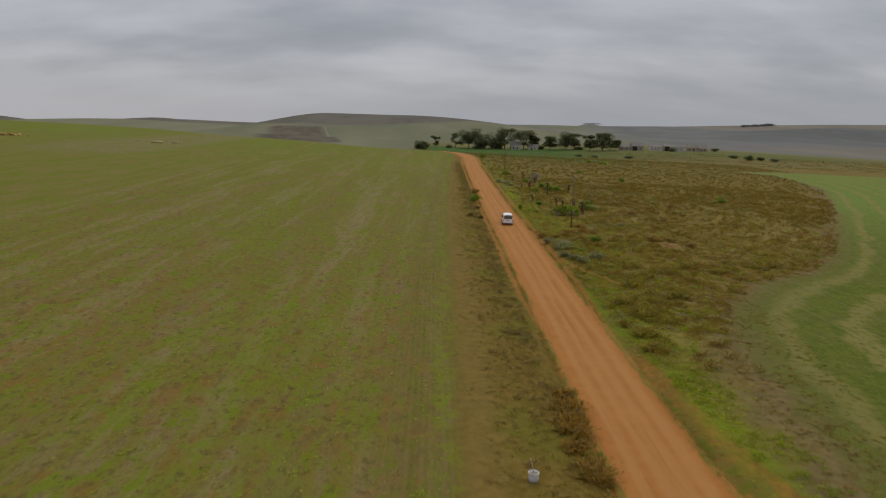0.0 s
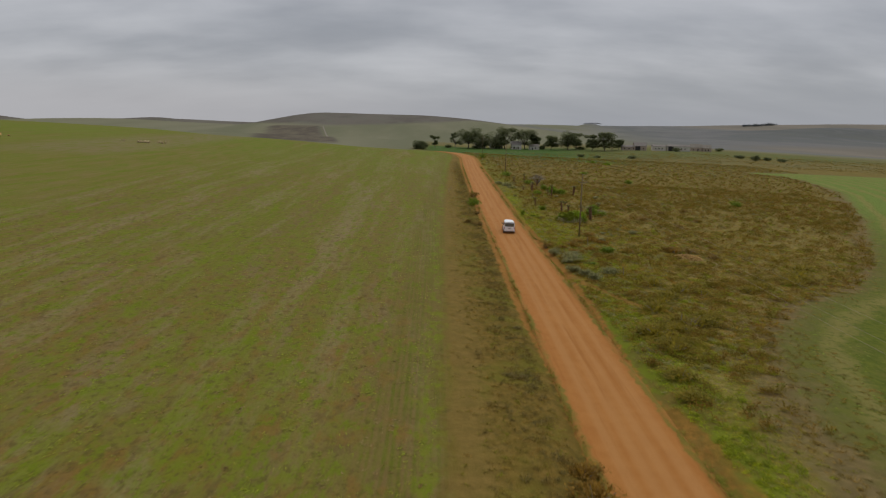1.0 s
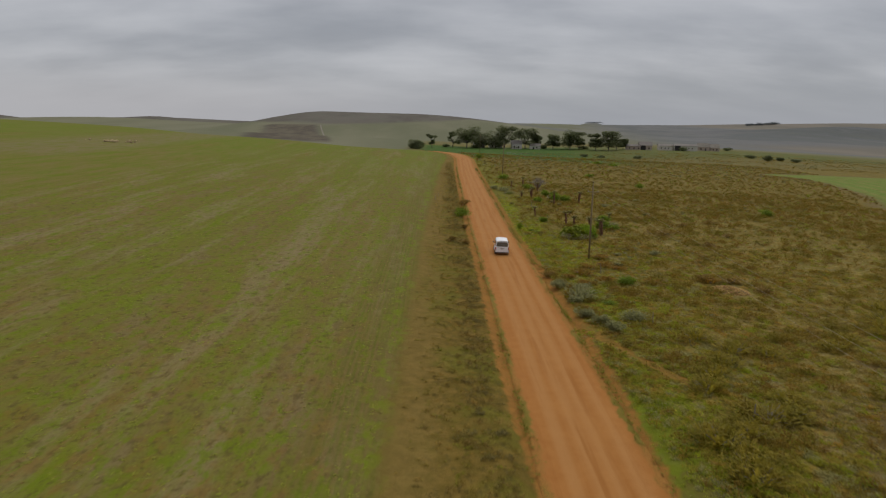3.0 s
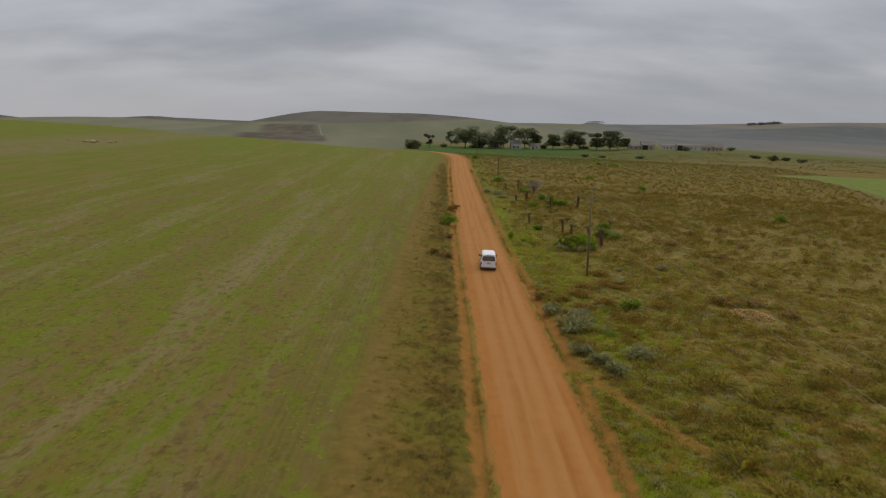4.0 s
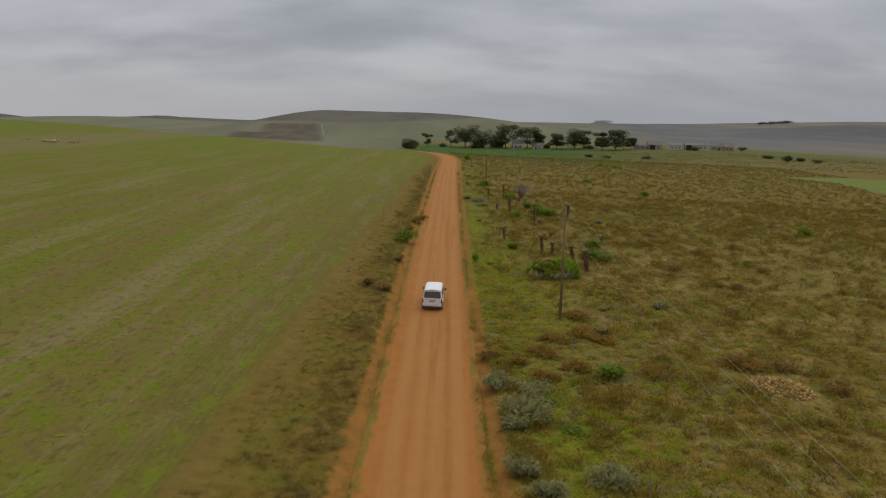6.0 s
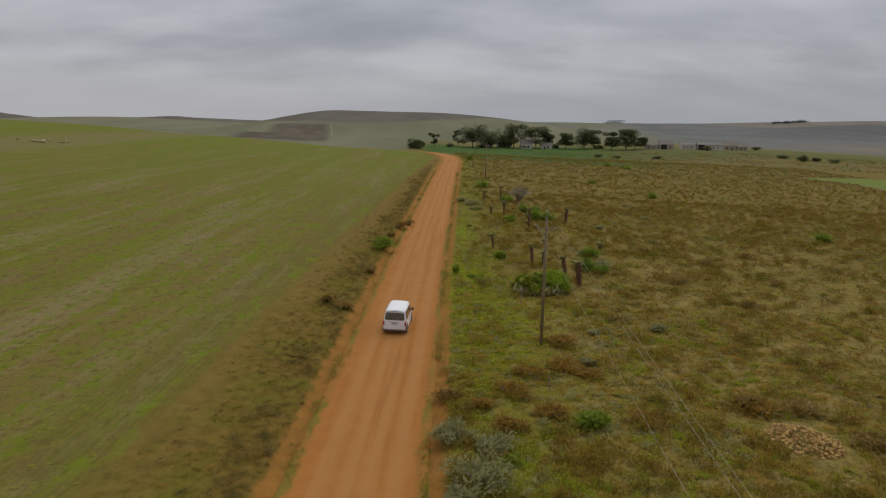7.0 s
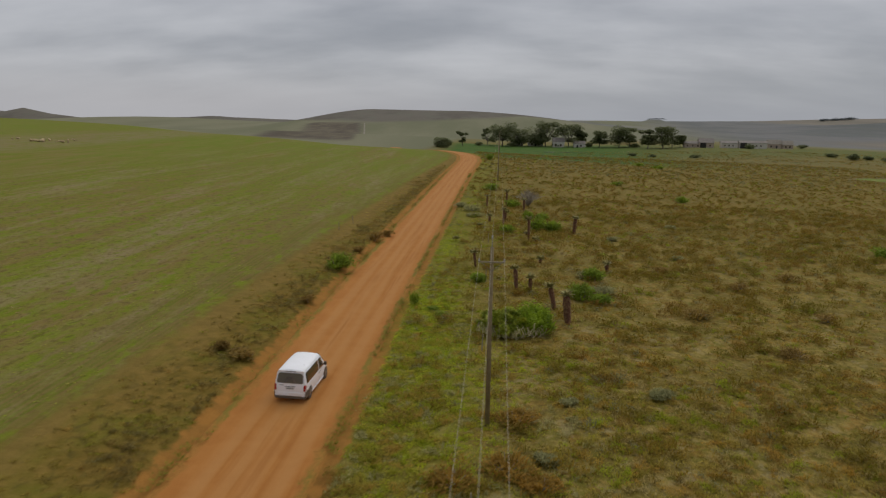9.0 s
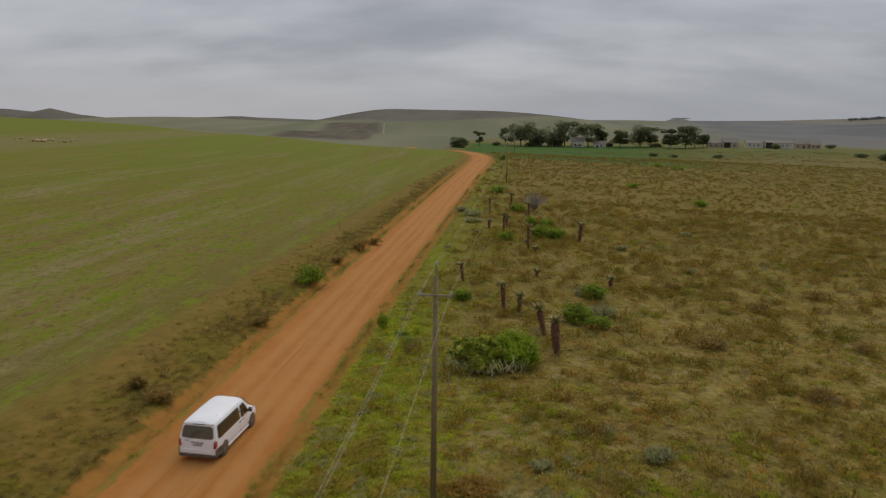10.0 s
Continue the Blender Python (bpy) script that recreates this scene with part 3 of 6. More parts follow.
# ---- the dirt road ----
def road_shader():
    m, t, p = shader("orange_dirt")
    pos = node(t, "ShaderNodeNewGeometry").outputs["Position"]
    a = node(t, "ShaderNodeAttribute")
    a.attribute_name = "across"
    fine, mid = speckle(t, pos, 9.0, 5.0, 0.7), speckle(t, pos, 0.8, 4.0, 0.6)
    along = speckle(t, pos, 0.9, 4.0, 0.6, (1.6, 0.05, 1.0), 0.5)
    col = blend(t, ramp(t, mid, 0.3, 0.7), (0.395, 0.161, 0.039), (0.435, 0.188, 0.049))
    shift = math_node(t, "ADD", a.outputs["Fac"], math_node(t, "MULTIPLY", math_node(t, "SUBTRACT", along, 0.5), 0.9))
    for at in (-1.75, -0.35, 0.75, 2.15):
        d = math_node(t, "ABSOLUTE", math_node(t, "SUBTRACT", shift, at))
        col = blend(t, math_node(t, "MULTIPLY", ramp(t, d, 0.75, 0.1), 0.6), col, (0.474, 0.236, 0.080))
    col = blend(t, math_node(t, "MULTIPLY", ramp(t, along, 0.52, 0.7), 0.5), col, (0.326, 0.119, 0.023))
    col = blend(t, math_node(t, "MULTIPLY", ramp(t, fine, 0.55, 0.75), 0.35), col, (0.276, 0.114, 0.029))
    patchy = speckle(t, pos, 0.35, 5.0, 0.65, (1.0, 0.4, 1.0))
    col = blend(t, math_node(t, "MULTIPLY", ramp(t, patchy, 0.50, 0.66), 0.35), col, (0.480, 0.222, 0.062))
    # loose shoulder with a broken line of weeds
    far_out = math_node(t, "ADD", math_node(t, "ABSOLUTE", a.outputs["Fac"]), math_node(t, "MULTIPLY", math_node(t, "SUBTRACT", mid, 0.5), 1.3))
    grains = blend(t, ramp(t, fine, 0.38, 0.62), (0.400, 0.190, 0.044), (0.290, 0.136, 0.032))
    col = blend(t, ramp(t, far_out, 3.0, 3.35), col, grains)
    line = math_node(t, "MULTIPLY", ramp(t, far_out, 3.15, 3.35), ramp(t, far_out, 3.85, 3.55))
    line = math_node(t, "MULTIPLY", line, ramp(t, math_node(t, "ADD", patchy, math_node(t, "MULTIPLY", fine, 0.3)), 0.58, 0.72))
    col = blend(t, math_node(t, "MULTIPLY", line, 0.8), col, (0.190, 0.165, 0.026))
    wire(t, col, p.inputs["Base Color"])
    p.inputs["Roughness"].default_value = 0.95
    p.inputs["Specular IOR Level"].default_value = 0.1
    relief(t, p, math_node(t, "ADD", fine, mid), 0.6, 0.06)
    return m


def build_road():
    keep = RY > -150
    lx, ly = RX[keep], RY[keep]
    tx, ty = np.gradient(lx), np.gradient(ly)
    ln = np.hypot(tx, ty)
    nx, ny = ty / ln, -tx / ln
    across = np.linspace(-3.95, 3.95, 33)
    x, y = lx[:, None] + nx[:, None] * across, ly[:, None] + ny[:, None] * across
    mid_z = land(lx, ly)[:, None]
    wob = 0.25 * np.sin(y * 0.55) * np.sin(y * 0.171 + 1)
    rut = sum(np.exp(-((across + 0.12 * np.sin(ly / 19)[:, None] - c) / 0.28) ** 2) for c in (-1.75, -0.35, 0.75, 2.15))
    z = np.maximum(land(x, y) + 0.03, mid_z - 0.15) + 0.10 * (1 - (across / 3.95) ** 2) - 0.035 * rut
    berm = np.exp(-((np.abs(across) - 3.55) / 0.22) ** 2) * (0.10 + 0.06 * np.sin(ly * 1.3)[:, None])
    z = z + berm
    z[:, 0] -= 0.25
    z[:, -1] -= 0.25
    k, n = x.shape
    i = (np.arange(k - 1)[:, None] * n + np.arange(n - 1)).ravel()
    ob = sheet("road", np.c_[x.ravel(), y.ravel(), z.ravel()], np.c_[i, i + 1, i + n + 1, i + n], road_shader(), smooth=True)
    ob.data.attributes.new("across", "FLOAT", "POINT").data.foreach_set("value", np.tile(across, k).astype(np.float32))
    return tagged(ob, "orange dirt road with pale wheel tracks and low soil berms", "road", kind="structure")


road = build_road()


def build_far_track():
    y = np.linspace(1000, 1480, 60)
    x = -77 - 0.176 * (y - 650) + 5
    w = 1.3
    v = np.concatenate([np.c_[x - w, y, land(x - w, y) + 0.4], np.c_[x + w, y, land(x + w, y) + 0.4]])
    i = np.arange(59)
    m = surface("pale_track_soil", (0.235, 0.205, 0.150), (0.190, 0.160, 0.115), 0.05, 0.95, 0.0)
    return tagged(sheet("track", v, np.c_[i, i + 60, i + 61, i + 1], m), "pale dirt track up the far hillside", "track", kind="structure")


build_far_track()


# ---- foliage by arrays ----
def leaf_tris(rng, centres, out, size, droop=0.0, narrow=0.5, tilt=0.45):
    """A small triangular leaf at each centre, roughly facing outwards."""
    n = len(centres)
    up = rng.normal(0, tilt, (n, 3)) + np.array([0, 0, 1.0]) + 0.35 * out
    up /= np.linalg.norm(up, axis=1)[:, None] + 1e-9
    a = out + rng.normal(0, 0.6, (n, 3))
    a[:, 2] -= droop
    a -= up * (a * up).sum(1)[:, None]
    a /= np.linalg.norm(a, axis=1)[:, None] + 1e-9
    b = np.cross(up, a)
    s = (size * rng.uniform(0.6, 1.4, n))[:, None]
    return np.stack([centres - a * s * 0.5 - b * s * narrow, centres - a * s * 0.5 + b * s * narrow, centres + a * s * 1.0], 1)


def shrub_form(rng, leaves, size, lobes=4, flat=0.75, twigs=0):
    """Leaves of one shrub of about unit radius, in a few uneven lobes."""
    lob = np.c_[rng.uniform(-0.5, 0.5, (lobes, 2)), rng.uniform(0.25, 0.6, lobes)]
    rad = rng.uniform(0.35, 0.6, lobes)
    k = rng.integers(0, lobes, leaves)
    d = rng.normal(0, 1, (leaves, 3))
    d[:, 2] = np.abs(d[:, 2]) * 0.9 - 0.15
    d /= np.linalg.norm(d, axis=1)[:, None]
    c = lob[k] + d * (rad[k] * rng.uniform(0.55, 1.1, leaves))[:, None]
    c[:, 2] = np.maximum(c[:, 2] * flat, 0.02)
    d[:, 2] += 0.35
    tris = leaf_tris(rng, c, d, size, 0.0, 0.38, 0.9)
    if not twigs:
        return tris
    # upright twigs fanning out of the foot, with feathery tips
    a, up = rng.uniform(0, 2 * np.pi, twigs), rng.uniform(0.15, 1.0, twigs)
    flare = np.sqrt(1 - up * up * 0.92)
    out = np.c_[np.cos(a), np.sin(a), np.zeros(twigs)]
    foot = out * (flare * rng.uniform(0.25, 0.6, twigs))[:, None]
    tip = foot * 0.4 + out * (flare * rng.uniform(0.45, 0.80, twigs))[:, None]
    tip[:, 2] = up * flat * rng.uniform(0.75, 1.15, twigs)
    side = np.c_[-np.sin(a), np.cos(a), np.zeros(twigs)] * rng.uniform(0.035, 0.085, twigs)[:, None]
    mid = foot * 0.35 + tip * 0.65
    return np.concatenate([tris, np.stack([foot, mid - side, tip], 1), np.stack([foot, tip, mid + side], 1)])


def tuft_form(rng, blades, lean=0.55, wide=0.05):
    """Blades of one tuft of grass of unit height."""
    ang = rng.uniform(0, 2 * np.pi, blades)
    foot = np.c_[0.18 * np.cos(ang), 0.18 * np.sin(ang), np.zeros(blades)] * rng.uniform(0.2, 1, blades)[:, None]
    tip = foot + np.c_[np.cos(ang), np.sin(ang), np.zeros(blades)] * (lean * rng.uniform(0.3, 1.2, blades))[:, None]
    tip[:, 2] = rng.uniform(0.55, 1.0, blades)
    side = np.c_[-np.sin(ang), np.cos(ang), np.zeros(blades)] * wide
    return np.stack([foot - side, foot + side, tip], 1)


def sprig_form(rng, leaves):
    """A few short leaves of a low herb, spread out just over the ground."""
    a = rng.uniform(0, 2 * np.pi, leaves)
    d = np.c_[np.cos(a), np.sin(a), np.zeros(leaves)]
    c = d * rng.uniform(0.1, 0.75, leaves)[:, None]
    c[:, 2] = rng.uniform(0.18, 0.5, leaves)
    return leaf_tris(rng, c, d, 0.42, 0.0, 0.34, 0.22)


def strew(name, forms, x, y, scale, high, material, rng, label, category, sink=0.03):
    """One joined sheet of small plants, standing on the land."""
    ok = ((x - 42.1) / 2.8) ** 2 + ((y - 126.9) / 3.2) ** 2 > 1
    ok &= (np.abs(x - 22.5) > 6) | (wash_gap(x, y) > 0.55)
    x, y, scale, high = x[ok], y[ok], scale[ok], high[ok]
    z = land(x, y) - sink
    ang = rng.uniform(0, 2 * np.pi, len(x))
    pick = rng.integers(0, len(forms), len(x))
    out = []
    for f, form in enumerate(forms):
        j = np.nonzero(pick == f)[0]
        if not len(j):
            continue
        c, s = np.cos(ang[j])[:, None, None], np.sin(ang[j])[:, None, None]
        k, hh = scale[j][:, None, None], (scale[j] * high[j])[:, None, None]
        fx, fy, fz = form[None, :, :, 0], form[None, :, :, 1], form[None, :, :, 2]
        out.append(np.stack([(fx * c - fy * s) * k + x[j][:, None, None], (fx * s + fy * c) * k + y[j][:, None, None], fz * hh + z[j][:, None, None]], -1).reshape(-1, 3))
    v = np.concatenate(out)
    ob = sheet(name, v, np.arange(len(v)).reshape(-1, 3), material)
    return tagged(ob, label, category, kind="stuff")


def drift(x, y, scale, seed=0.0):
    """Smooth noise over the land, about -1 to 1."""
    return np.array([noise.noise(Vector((a * scale + seed, b * scale - seed, seed))) for a, b in zip(x, y)]) * 1.6


def spread(rng, n, x0, x1, y0, y1):
    return rng.uniform(x0, x1, n), rng.uniform(y0, y1, n)


R = np.random.default_rng(7)
leaf_heath = foliage("heath_leaves", (0.290, 0.196, 0.029), (0.208, 0.172, 0.024), 0.25)
leaf_rust = foliage("rust_leaves", (0.320, 0.198, 0.036), (0.245, 0.152, 0.028), 0.4)
leaf_green = foliage("shrub_green", (0.343, 0.390, 0.022), (0.237, 0.289, 0.022), 0.4)
leaf_grey = foliage("silver_leaves", (0.310, 0.285, 0.130), (0.235, 0.228, 0.105), 0.6)
leaf_dark = foliage("verge_shrub", (0.262, 0.165, 0.036), (0.320, 0.232, 0.042), 0.5)
verge_dark = foliage("verge_dark", (0.295, 0.200, 0.050), (0.228, 0.190, 0.066), 0.5)
field_green = foliage("field_grass", (0.285, 0.318, 0.024), (0.300, 0.272, 0.036), 0.15, 0.35, 0.7, 0.15)
mown_green = foliage("mown_blades", (0.194, 0.278, 0.017), (0.242, 0.284, 0.025), 0.15, 0.35, 0.7, 0.15)
verge_olive = foliage("verge_olive", (0.246, 0.223, 0.025), (0.200, 0.191, 0.020), 0.3, 0.4, 0.7, 0.2)
verge_straw = foliage("verge_straw", (0.374, 0.242, 0.048), (0.272, 0.170, 0.032), 0.3, 0.4, 0.7, 0.2)
field_straw = foliage("field_straw", (0.302, 0.226, 0.080), (0.247, 0.163, 0.040), 0.15, 0.35, 0.7, 0.15)

heath_mix = mixed_leaves("heath_grasses", ((0.400, 0.305, 0.060), (0.320, 0.255, 0.042), (0.450, 0.275, 0.045), (0.325, 0.340, 0.026), (0.430, 0.340, 0.120)), 0.50, 0.2)
roadside_mix = mixed_leaves("roadside_grasses", ((0.350, 0.340, 0.032), (0.380, 0.305, 0.046), (0.340, 0.385, 0.024), (0.430, 0.290, 0.052), (0.370, 0.340, 0.130)), 0.50, 0.2)
verge_mix = mixed_leaves("verge_grasses", ((0.350, 0.250, 0.050), (0.290, 0.225, 0.038), (0.400, 0.250, 0.052), (0.290, 0.275, 0.030), (0.215, 0.160, 0.040)), 0.45, 0.2)
lime_mix = mixed_leaves("fresh_grasses", ((0.450, 0.490, 0.022), (0.385, 0.450, 0.020), (0.490, 0.455, 0.034)), 0.6, 0.35)

SHRUBS = [shrub_form(R, 52, 0.14, k, 0.85, 3) for k in (3, 4, 5, 6, 4)]
TUSSOCKS = [np.concatenate([shrub_form(R, 30, 0.15, 3, 0.55, 0), tuft_form(R, 12, 0.9, 0.05) * np.array([0.8, 0.8, 0.75])]) for k in range(6)]
SHRUBS_FAR = [shrub_form(R, 24, 0.27, k, 0.8, 2) for k in (3, 4, 5)]
TUFTS = [tuft_form(R, 8, w, 0.055) for w in (0.8, 1.1, 1.4)]


def heath_places(n, y0, y1, lim):
    """Places on the heath, between the road's berm and the mown field's edge."""
    x, y = spread(R, n, 19.0, lim, y0, y1)
    ok = (side_of(x, y, EX[::3], EY[::3]) < -1.5) & (from_road(x, y) > 5.0)
    return x[ok], y[ok]


def plant_heath():
    kinds = (("heath_shrubs", leaf_heath, 7000, 0.0, (0.42, 1.05), "low olive-brown heath shrubs in loose clumps", "shrub"),
             ("rusty_shrubs", leaf_rust, 3200, 3.0, (0.40, 0.95), "low rust-brown dry heath shrubs", "shrub"),
             ("green_shrubs", leaf_green, 1600, 6.0, (0.25, 0.70), "low green shrubs among the heath", "shrub"),
             ("silver_shrubs", leaf_grey, 1300, 9.0, (0.30, 0.70), "silver-grey small shrubs on the heath", "shrub"))
    for name, mat, n, seed, (lo, hi), label, cat in kinds:
        x, y = heath_places(int(n * 5), 60, 262, 130)
        keep = drift(x, y, 0.42, seed % 6) + 0.45 * drift(x, y, 0.07, seed) + 0.05 * np.exp(-((y - 98) / 26) ** 2) + 0.25 * step(150, 200, y) > R.uniform(0.0, 0.9, len(x))
        if name in ("heath_shrubs", "rusty_shrubs"):
            keep &= (from_road(x, y) > R.uniform(7, 14, len(x))) | (y < 135)
        x, y = x[keep][:n], y[keep][:n]
        s = R.uniform(lo, hi, len(x)) * R.uniform(0.7, 1.25, len(x))
        strew(name, SHRUBS, x, y, s, R.uniform(0.65, 1.15, len(x)), mat, R, label, cat)
    for name, mat, n, seed, label in (("far_heath_shrubs", leaf_heath, 7500, 1.0, "olive-brown heath shrubs towards the farm"), ("far_rusty_shrubs", leaf_rust, 2600, 4.0, "rust-brown heath shrubs towards the farm"),
                                      ("far_silver_shrubs", leaf_grey, 3000, 8.0, "pale silver-grey shrubs towards the farm"), ("far_green_shrubs", leaf_green, 900, 5.0, "dark green shrubs towards the farm")):
        x, y = heath_places(n * 3, 255, 470, 200)
        keep = drift(x, y, 0.22, seed) > R.uniform(-0.5, 0.9, len(x))
        if "silver" in name:
            keep &= y > 330
        x, y = x[keep][:n], y[keep][:n]
        s = R.uniform(0.4, 0.95, len(x))
        strew(name, SHRUBS_FAR, x, y, s, R.uniform(0.55, 1.0, len(x)), mat, R, label, "shrub")
    x, y = heath_places(4200, 62, 300, 150)
    keep = drift(x, y, 0.07, 15.0) > R.uniform(-0.2, 0.9, len(x))
    x, y = x[keep], y[keep]
    big = [shrub_form(R, 150, 0.095, k, 0.8, 8) for k in (6, 7, 8)]
    half = len(x) // 2
    for name, mat, sl, label in (("tall_heath_shrubs", leaf_dark, slice(0, half), "taller dark brown heath shrubs"), ("tall_olive_shrubs", leaf_heath, slice(half, None), "taller olive heath shrubs")):
        strew(name, big, x[sl], y[sl], R.uniform(0.7, 1.3, len(x[sl])), R.uniform(0.6, 0.95, len(x[sl])), mat, R, label, "shrub")
    x, y = spread(R, 8500, 30, 420, 455, 640)
    keep = (drift(x, y, 0.05, 2.0) > R.uniform(-0.9, 0.7, len(x))) & (x > 0.40 * (y - 430) - 10) & (side_of(x, y, EX[::3], EY[::3]) < -2)
    x, y = x[keep], y[keep]
    pale = drift(x, y, 0.035, 14.0) > 0.25
    for name, mat, m, label in (("distant_shrubs", leaf_heath, ~pale, "olive-brown scrub in front of the farm"), ("distant_silver_shrubs", leaf_grey, pale, "silver-grey scrub in front of the farm")):
        strew(name, SHRUBS_FAR, x[m], y[m], R.uniform(0.6, 1.4, m.sum()), R.uniform(0.35, 0.7, m.sum()), mat, R, label, "shrub")
    x, y = heath_places(52000, 60, 235, 105)
    keep = drift(x, y, 0.11, 12.0) > R.uniform(-1.1, 0.7, len(x))
    x, y = x[keep], y[keep]
    strew("dry_grass", TUFTS, x, y, R.uniform(0.16, 0.36, len(x)), R.uniform(0.5, 1.0, len(x)), heath_mix, R, "mixed straw and olive grass tufts between the shrubs", "grass")
    # soft mounded tussocks, thickest by the road
    x, y = heath_places(60000, 72, 225, 92)
    keep = drift(x, y, 0.12, 21.0) + 0.5 * np.exp(-(from_road(x, y) - 4) / 14) > R.uniform(-1.2, 0.8, len(x)) + 1.3 * step(130, 190, y) + step(45, 85, x)
    x, y = x[keep][:16000], y[keep][:16000]
    by = from_road(x, y) + 6 * drift(x, y, 0.1, 5.0) < 17
    for name, mat, m, label in (("heath_tussocks", heath_mix, ~by, "soft straw and olive grass tussocks on the heath"), ("roadside_tussocks", roadside_mix, by, "green and olive grass tussocks along the road's verge")):
        strew(name, TUSSOCKS, x[m], y[m], R.uniform(0.25, 0.80, m.sum()), R.uniform(0.55, 1.0, m.sum()), mat, R, label, "grass")
    # weeds on the sandy apron inside the washed-out strip
    y = R.uniform(93, 132, 1500)
    x = np.interp(y, RY, RX) + 3.6 + R.uniform(0, 1, 1500) ** 0.8 * (np.interp(y, WASH[0][1][::-1], WASH[0][0][::-1]) - np.interp(y, RY, RX) - 4.1)
    keep = drift(x, y, 0.35, 9.0) > R.uniform(-0.8, 0.6, len(x))
    x, y = x[keep], y[keep]
    strew("apron_weeds", TUSSOCKS, x, y, R.uniform(0.12, 0.34, len(x)), R.uniform(0.45, 0.8, len(x)), roadside_mix, R, "green weeds on the sandy edge of the road", "grass")
    # fresh green drifts beside the road
    for cx, cy, sx, sy, n in ((22.3, 166.0, 1.5, 8.0, 1300), (24.5, 153.0, 2.4, 6.0, 650), (25.6, 141.5, 2.0, 5.0, 380), (24.6, 117.0, 2.0, 6.0, 500), (22.6, 148.0, 1.2, 7.0, 350), (26.4, 146.0, 1.6, 5.0, 300), (31.5, 154.0, 2.5, 2.0, 200), (22.0, 200.0, 1.1, 9.0, 300), (21.6, 52.0, 1.2, 9.0, 420), (23.0, 76.0, 1.6, 8.0, 420), (22.6, 92.0, 1.4, 6.0, 300), (25.6, 108.0, 1.6, 4.0, 200)):
        x, y = R.normal(cx, sx, n), R.normal(cy, sy, n)
        keep = from_road(x, y) > 4.6
        x, y = x[keep], y[keep]
        strew("fresh_grass", TUSSOCKS, x, y, R.uniform(0.18, 0.42, len(x)), R.uniform(0.4, 0.75, len(x)), lime_mix, R, "fresh lime-green grass beside the dirt road", "grass")


def plant_verges():
    # low rounded shrubs along the road's left berm, thinning towards the field
    x, y = spread(R, 9500, 4.0, 12.0, 15, 345)
    d = from_road(x, y)
    keep = (d < -4.9) & (d > -10) & (np.exp(-((d + 6.0) / 1.9) ** 2) + 0.9 * drift(x, y, 0.30, 2.0) > R.uniform(0.35, 1.3, len(x)))
    x, y = x[keep], y[keep]
    strew("verge_shrubs", SHRUBS, x, y, R.uniform(0.20, 0.58, len(x)), R.uniform(0.6, 1.0, len(x)), verge_dark, R, "low dark olive-brown shrubs on the road's verge", "shrub")
    x, y = spread(R, 13500, 0.5, 12.5, 15, 300)
    d = from_road(x, y)
    keep = (d < -4.7) & (field_edge(d, y) > R.uniform(0.5, 5.0, len(x))) & (drift(x, y, 0.10, 4.0) > R.uniform(-2.2, 0.3, len(x)))
    x, y = x[keep], y[keep]
    strew("verge_tussocks", TUSSOCKS, x, y, R.uniform(0.16, 0.46, len(x)), R.uniform(0.45, 0.8, len(x)), verge_mix, R, "straw and olive grass tussocks on the verge beside the road", "grass")
    # weeds on the soil berms at both edges of the road
    y = R.uniform(-40, 320, 9000)
    x = np.interp(y, RY, RX) + R.choice([-1, 1], len(y)) * R.normal(3.75, 0.22, len(y))
    keep = drift(x * 2.5, y, 0.18, 7.0) > R.uniform(-0.5, 0.5, len(x))
    x, y = x[keep], y[keep]
    strew("berm_weeds", TUFTS, x, y, R.uniform(0.16, 0.34, len(x)), R.uniform(0.4, 0.8, len(x)), verge_olive, R, "small green weeds on the soil berms of the road", "grass", -0.17)
    # green shrubs between the washed-out soil and the mown field
    x, y = spread(R, 2600, 18.0, 28.0, -40, 104)
    keep = (from_road(x, y) > 5.0) & (from_road(x, y) < 10.5) & (side_of(x, y, EX[::3], EY[::3]) < -0.5) & (drift(x, y, 0.17, 3.0) > -0.15)
    x, y = x[keep], y[keep]
    strew("roadside_shrubs", SHRUBS, x, y, R.uniform(0.18, 0.62, len(x)), R.uniform(0.6, 1.0, len(x)), leaf_green, R, "green weedy shrubs beside the dirt road", "shrub")
    # rough grass between the road and the mown field
    x, y = spread(R, 5200, 18.0, 40.0, 28, 104)
    e = side_of(x, y, EX[::3], EY[::3])
    keep = (from_road(x, y) > 4.4) & (e < 7) & (drift(x, y, 0.16, 8.0) > R.uniform(-1.0, 0.7, len(x)))
    x, y, e = x[keep], y[keep], e[keep]
    for name, mat, m, label in (("strip_grass", roadside_mix, e < -2.5, "rough green grass between the road and the mown field"), ("edge_tussocks", verge_mix, e >= -2.5, "rough grey-brown grass along the mown field's edge")):
        strew(name, TUSSOCKS, x[m], y[m], R.uniform(0.16, 0.48, m.sum()), R.uniform(0.4, 0.75, m.sum()), mat, R, label, "grass")
    # brown shrubs in a row behind the washed-out soil
    k = R.integers(5, 75, 260)
    x, y = WASH[0][0][k] + R.uniform(0.7, 2.4, 260), WASH[0][1][k] + R.uniform(-1.2, 1.2, 260)
    strew("bank_shrubs", SHRUBS, x, y, R.uniform(0.25, 0.65, 260), R.uniform(0.6, 1.0, 260), leaf_dark, R, "brown shrubs along the washed-out bank beside the road", "shrub")


